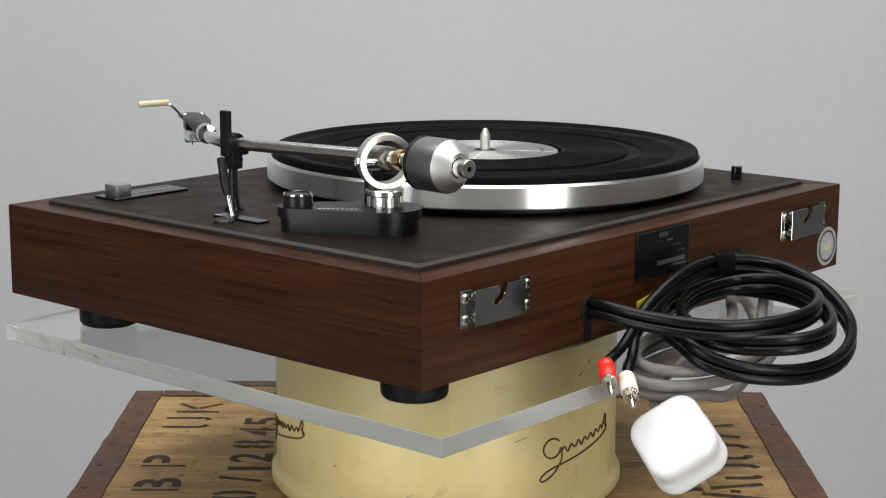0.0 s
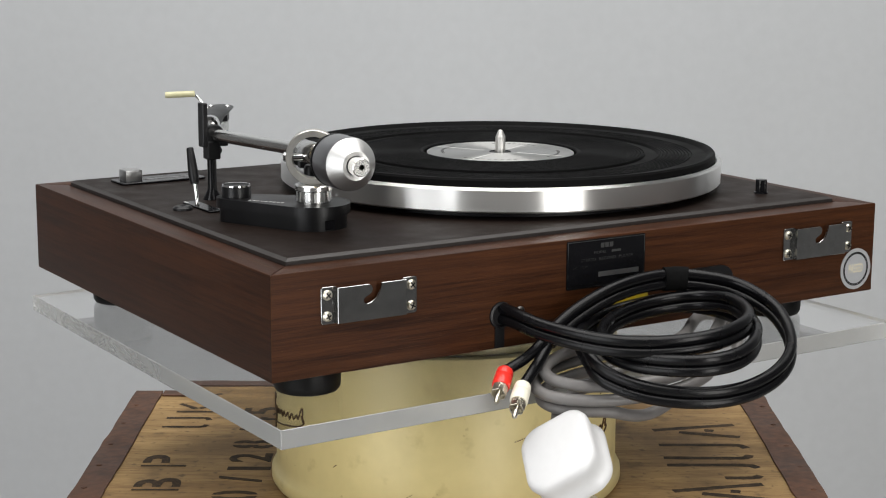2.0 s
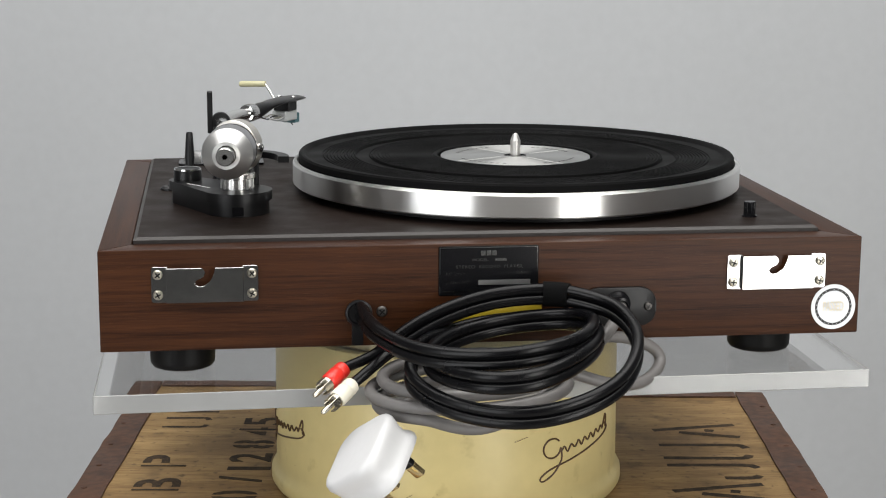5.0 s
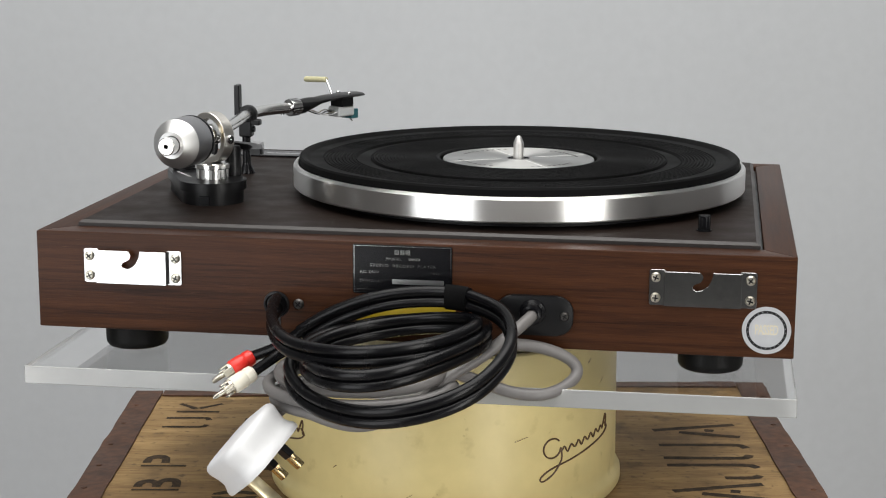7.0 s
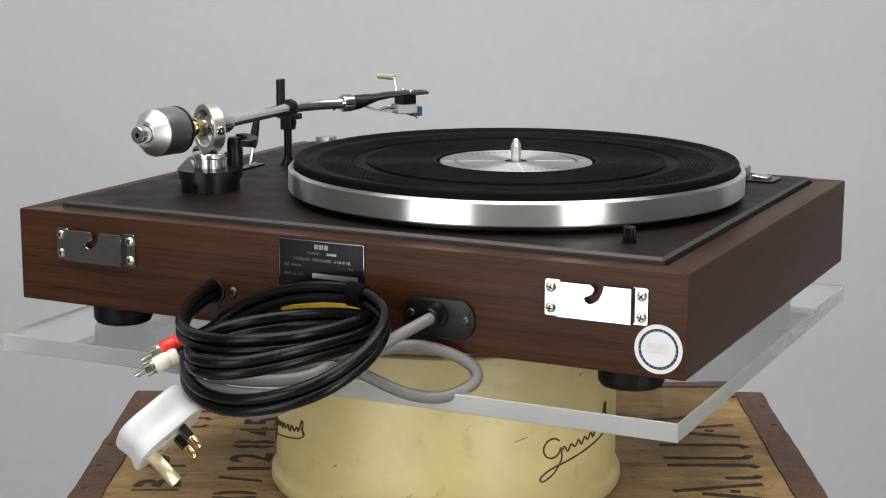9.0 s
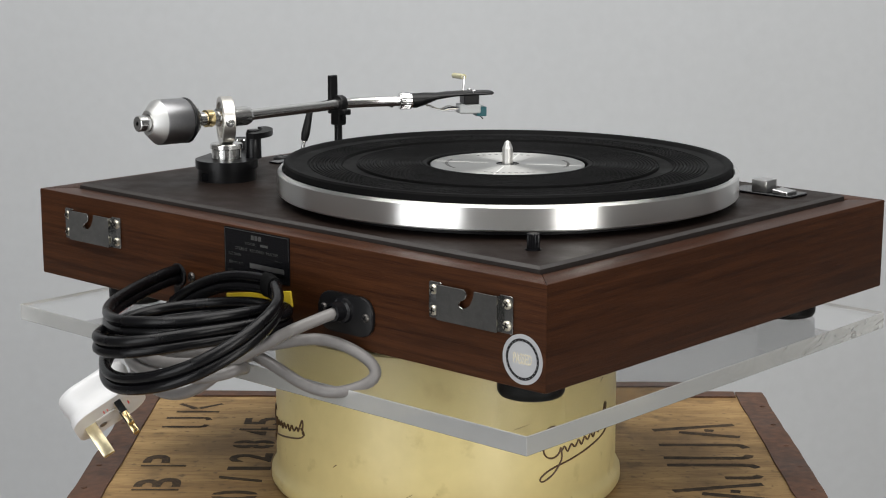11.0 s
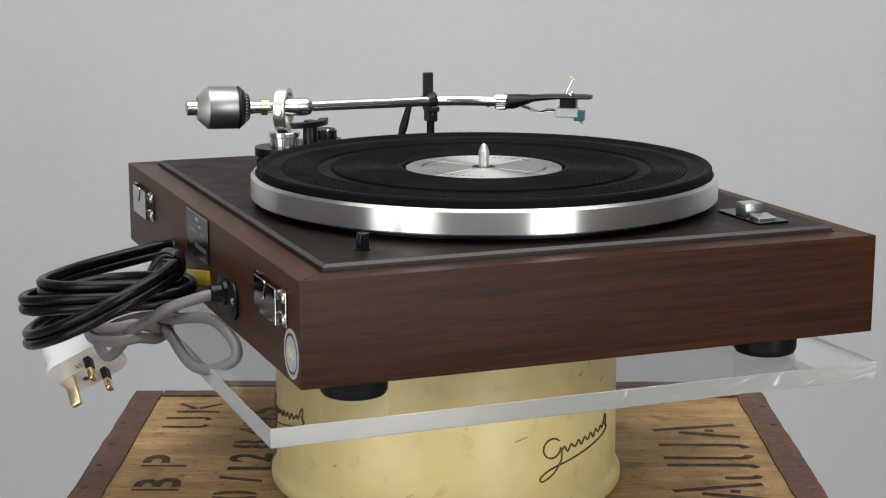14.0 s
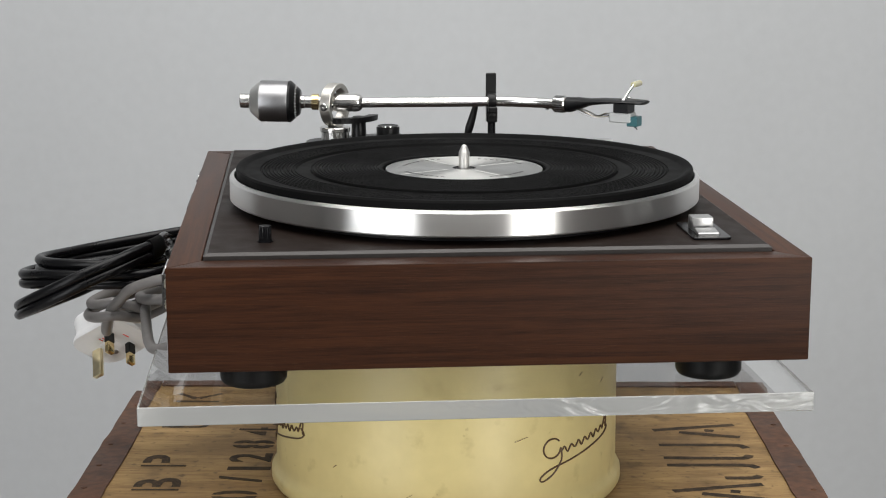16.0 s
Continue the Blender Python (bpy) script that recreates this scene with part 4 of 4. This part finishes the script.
def tonearm():
    end, front = Vector((-0.1562, -0.1480, 0.2925)), Vector((-0.1466, -0.0620, 0.2912))
    f = along(end, front)
    L = (front - end).length
    rod = lathe(bmesh.new(), [(0.0016, 0.0030), (0.0016, 0), (0.0050, 0), (0.0056, 0.0006), (0.0056, 0.0095), (0.0052, 0.0100), (0.0052, 0.050), (0.0048, 0.0505), (0.0048, 0.066), (0.0066, 0.0665), (0.0070, 0.070), (0.0070, L + 0.004), (0.0060, L + 0.007), (0.0040, L + 0.0085), (0, L + 0.0085)], f, 32)
    arm = part("tonearm", rod, ALU, player, "silver tonearm with counterweight and black headshell")
    part("counterweight", lathe(bmesh.new(), [(0.0060, 0.0085), (0.0085, 0.0080), (0.0092, 0.0086), (0.0150, 0.0150), (0.0157, 0.0160)], f, 64), FACE, arm, "bright turned face of the counterweight")
    part("weight_body", lathe(bmesh.new(), [(0.0157, 0.0160), (0.0159, 0.0170), (0.0159, 0.0364), (0.0155, 0.0377), (0.0100, 0.0377)], f, 64), DARK_SATIN, arm, "grey satin counterweight body")
    dial = part("weight_dial", lathe(bmesh.new(), [(0.0159, 0.0377), (0.0161, 0.0382), (0.0161, 0.0394), (0.0156, 0.0400), (0.0098, 0.0465), (0.0090, 0.0470), (0.0050, 0.0470)], f, 64), BLACK, arm, "black tracking force dial")
    bm = bmesh.new()
    for k in range(30):
        q = f @ pose(0, 0, 0, 0, 0, 12 * k) @ Matrix.Translation((0.0127, 0, 0.0436)) @ pose(0, 0, 0, 0, -36, 0)
        box(bm, -0.0005, 0.0000, -0.00022, 0.00022, -0.0004, 0.0010, 0, 1, q)
    part("bar", bm, WHITE_INK, dial)
    part("collar", lathe(bmesh.new(), [(0.0048, 0.0555), (0.0062, 0.0558), (0.0062, 0.0610), (0.0048, 0.0613)], f, 32), BRASS, arm, "brass collar")
    # gimbal ring round the bearing
    c = Vector((PV.x, PV.y, 0.2893))
    g = along(c, c + Vector((0.50, 0.866, 0)))
    bm = bmesh.new()
    lathe(bm, [(0.0132, -0.0044), (0.0166, -0.0044), (0.0170, -0.0039), (0.0170, 0.0039), (0.0166, 0.0044), (0.0132, 0.0044), (0.0128, 0.0039), (0.0128, -0.0039), (0.0132, -0.0044)], g, 64)
    rg = part("gimbal_ring", bm, RING_METAL, arm, "satin silver gimbal ring")
    x = g.to_3x3() @ Vector((1, 0, 0))
    for s in (-1, 1):
        h = along(c + x * (0.0168 * s), c + x * (0.03 * s))
        part("pivot_screw", lathe(bmesh.new(), [(0.0030, 0), (0.0030, 0.0012), (0.0024, 0.0017), (0.0010, 0.0017), (0.0008, 0.0008), (0, 0.0008)], h, 20), CHROME, rg)
        h = along(c + x * (0.0066 * s), c + x * (0.0130 * s))
        part("pivot", lathe(bmesh.new(), [(0.0024, 0), (0.0024, 0.0062), (0, 0.0062)], h, 16), CHROME, rg)
    # tube
    line = spline([front + Vector((0, 0.004, 0)), Vector((-0.1502, -0.025, 0.2908)), Vector((-0.1543, 0.015, 0.2902)), Vector((-0.1572, 0.045, 0.2899)), Vector((-0.1555, 0.062, 0.2898)), Vector((-0.1485, 0.080, 0.2897)), Vector((-0.1380, 0.0960, 0.2897))], 8)
    part("arm_tube", tube(bmesh.new(), line, 0.0041, 20), POLISHED, arm, "bright chrome arm tube")
    d = Vector((0.535, 0.845, 0.0)).normalized()
    a = Vector((-0.1388, 0.0948, 0.2897))
    h = along(a, a + d)
    bm = lathe(bmesh.new(), [(0.0041, 0), (0.0062, 0.0003), (0.0064, 0.0010), (0.0064, 0.0095), (0.0056, 0.0105), (0.0040, 0.0105)], h, 32)
    for k in range(24):
        box(bm, 0.0062, 0.0067, -0.0003, 0.0003, 0.0012, 0.0085, 0, 1, h @ pose(0, 0, 0, 0, 0, 15 * k))
    part("locking_collar", bm, CHROME, arm, "knurled chrome locking collar")
    part("pin_screw", lathe(bmesh.new(), [(0.0016, 0), (0.0016, 0.0048), (0, 0.0048)], along(a - d * 0.006, a - d * 0.006 - Vector((0, 0, 1))), 10), CHROME, arm)
    # headshell
    s0 = a + d * 0.0105
    u = Vector((d.y, -d.x, 0))
    up = Vector((0, 0, 1))
    rows = []
    bm = bmesh.new()
    for t, w, zc, th in ((0.0, 0.0058, 0.0, 0.0058), (0.004, 0.0060, 0.0, 0.0058), (0.010, 0.0066, 0.0012, 0.0050), (0.020, 0.0075, 0.0030, 0.0028), (0.030, 0.0090, 0.0042, 0.0024), (0.040, 0.0096, 0.0048, 0.0020), (0.058, 0.0096, 0.0049, 0.0020), (0.0640, 0.0088, 0.0049, 0.0018), (0.0655, 0.0070, 0.0049, 0.0012)):
        c0 = s0 + d * t + up * zc
        rows.append([bm.verts.new(c0 + u * (w * math.cos(q) * (1 if abs(math.cos(q)) < 0.99 else 1)) + up * (th * math.sin(q))) for q in [2 * math.pi * k / 16 for k in range(16)]])
    for p, q in zip(rows, rows[1:]):
        for i in range(16):
            bm.faces.new((p[i], p[(i + 1) % 16], q[(i + 1) % 16], q[i]))
    bm.faces.new(rows[0][::-1])
    bm.faces.new(rows[-1])
    shell = part("headshell", bm, BLACK, arm, "black moulded headshell", 50)
    hs = Matrix.Translation(s0) @ Matrix((u, d, up)).transposed().to_4x4()
    for x in (-0.0060, 0.0060):
        part("screw", lathe(bmesh.new(), [(0.0019, 0.0055), (0.0019, 0.0072), (0.0012, 0.0078), (0, 0.0078)], hs @ Matrix.Translation((x, 0.0490, 0)), 12), CHROME, shell)
    part("cartridge_mount", box(bmesh.new(), -0.0068, 0.0068, 0.0410, 0.0535, -0.0035, 0.0042, 0.0006, 1, hs), BLACK, shell)
    cart = part("cartridge", box(bmesh.new(), -0.0062, 0.0062, 0.0375, 0.0550, -0.0110, -0.0035, 0.0008, 1, hs), GREY_PLASTIC, shell, "pale grey cartridge body")
    bm = bmesh.new()
    bx = [(-0.0055, 0.0520), (0.0055, 0.0520), (0.0050, 0.0600), (-0.0050, 0.0600)]
    prism(bm, bx, -0.0135, -0.0060, hs, 0.0004, 1)
    part("stylus_holder", bm, TEAL, cart, "teal stylus holder")
    part("stylus", tube(bmesh.new(), [hs @ Vector((0, 0.055, -0.0130)), hs @ Vector((0, 0.0585, -0.0160))], 0.0005, 6), CHROME, cart)
    for k, (x, m) in enumerate(((-0.0042, NICKEL), (-0.0014, BLACK), (0.0014, NICKEL), (0.0042, WHITE))):
        wire = spline([hs @ Vector((x * 0.6, 0.008, -0.003)), hs @ Vector((x, 0.015, -0.0045 - 0.0012 * (k % 2))), hs @ Vector((x * 1.3, 0.024, -0.0080)), hs @ Vector((x, 0.0310, -0.0055 - 0.001 * k)), hs @ Vector((x, 0.0380, -0.0070))], 5)
        part("lead_wire", tube(bmesh.new(), wire, 0.00045, 6), m, shell, "fine cartridge lead wire")
    b0, b1, b2 = hs @ Vector((-0.0078, 0.0440, 0.005)), Vector((-0.1222, 0.1531, 0.3056)), Vector((-0.1417, 0.1622, 0.3048))
    fl = part("finger_lift", tube(bmesh.new(), [b0, b0.lerp(b1, 0.5), b1 - Vector((0, 0, 0.001)), b1 + (b2 - b1) * 0.04], 0.0009, 8), CHROME, shell, "bent wire finger lift")
    part("finger_sleeve", lathe(bmesh.new(), [(0.0009, 0), (0.0022, 0.0003), (0.0023, 0.0010), (0.0023, (b2 - b1).length - 0.001), (0.0020, (b2 - b1).length), (0, (b2 - b1).length)], along(b1, b2), 14), AMBER, fl, "translucent amber sleeve")


FACE = mat("satin_turned_aluminium", (0.62, 0.62, 0.61), 0.42, 1.0)
RING_METAL = mat("satin_ring_metal", (0.64, 0.62, 0.58), 0.36, 1.0, 0.05, 600, 0.02)
POLISHED = mat("polished_arm_tube", (0.74, 0.735, 0.72), 0.20, 1.0)
GREY_PLASTIC = mat("pale_grey_plastic", (0.55, 0.57, 0.57), 0.35)
tonearm()


def arm_rest():
    cx, cy = -0.1590, 0.0480
    m = Matrix.Translation((cx, cy, 0))
    rest = part("arm_rest", lathe(bmesh.new(), [(0.0062, DZ), (0.0060, DZ + 0.0012), (0.0036, DZ + 0.0060), (0.0031, DZ + 0.0080), (0.0031, 0.2760), (0, 0.2760)], m, 24), GLOSS_BLACK, player, "black arm rest post with clip")
    part("rest_block", box(bmesh.new(), cx - 0.0045, cx + 0.0050, cy - 0.0042, cy + 0.0042, 0.2735, 0.2855, 0.0008, 1), BLACK, rest)
    part("rest_plate", box(bmesh.new(), -0.1668, -0.1630, cy - 0.0040, cy + 0.0040, 0.2820, 0.3115, 0.0006, 1), BLACK, rest, "upright black finger plate")
    part("rest_bar", box(bmesh.new(), -0.1660, -0.1480, cy - 0.0035, cy + 0.0035, 0.2820, 0.2862, 0.0006, 1), BLACK, rest)
    c = Vector((-0.1574, cy, 0.2899))
    g = along(c, c + Vector((0, 1, 0)))
    part("rest_clip", lathe(bmesh.new(), [(0.0039, -0.003), (0.0064, -0.003), (0.0068, -0.002), (0.0068, 0.002), (0.0064, 0.003), (0.0039, 0.003)], g, 28), BLACK, rest, "black arm clip")
    part("clip_screw", lathe(bmesh.new(), [(0.0022, 0), (0.0022, 0.0016), (0, 0.0020)], along((cx + 0.005, cy, 0.279), (cx + 0.01, cy, 0.279)), 12), BLACK, rest)
    # cueing lever in its slotted plate
    pl = part("lever_plate", prism(bmesh.new(), rounded(-0.1845, -0.1745, -0.0020, 0.0400, 0.0008, 2), DZ, DZ + 0.0014, None, 0.0003, 1), GLOSS_BLACK, player, "black slotted cueing lever plate")
    bm = bmesh.new()
    for k in range(4):
        box(bm, -0.1838, -0.1826, 0.034 + 0.0016 * k, 0.0348 + 0.0016 * k, DZ + 0.0014, DZ + 0.0016)
    part("bar", bm, WHITE_INK, pl)
    p0, p1 = Vector((-0.1797, 0.0270, DZ + 0.001)), Vector((-0.1795, 0.0375, 0.2838))
    lv = part("cueing_lever", tube(bmesh.new(), [p0, p0.lerp(p1, 0.5)], 0.0015, 12), CHROME, player, "cueing lever with black grip")
    a = p0.lerp(p1, 0.36)
    ln = (p1 - a).length
    part("grip", lathe(bmesh.new(), [(0.0016, 0), (0.0026, 0.0004), (0.0034, 0.006), (0.0031, ln * 0.5), (0.0024, ln - 0.001), (0.0020, ln), (0, ln)], along(a, p1), 16), BLACK, lv)


arm_rest()


# ---------------------------------------------------------------- the turning
def turn(t_deg, base):
    return Matrix.Translation((0, 0, ZO)) @ pose(0, 0, 0, 0, 0, t_deg) @ pose(0, 0, 0, 0.129, 0.212, 0) @ Matrix.Translation(base)


def motions():
    times = [k * 0.5 for k in range(9)] + [6.5 + k * 0.5 for k in range(6)] + [11.5 + k * 0.5 for k in range(10)]
    angles = [49.45, 45.28, 41.18, 37.12, 32.82, 28.70, 24.42, 20.29, 16.03, -4.74, -8.97, -13.14, -17.35, -21.57, -25.72, -46.38, -50.72, -55.22, -59.64, -64.01, -68.45, -72.42, -76.71, -80.82, -85.19]
    for ob in (board, player):
        walk(ob, [(t, turn(a, BASE[ob.name])) for t, a in zip(times, angles)])


motions()
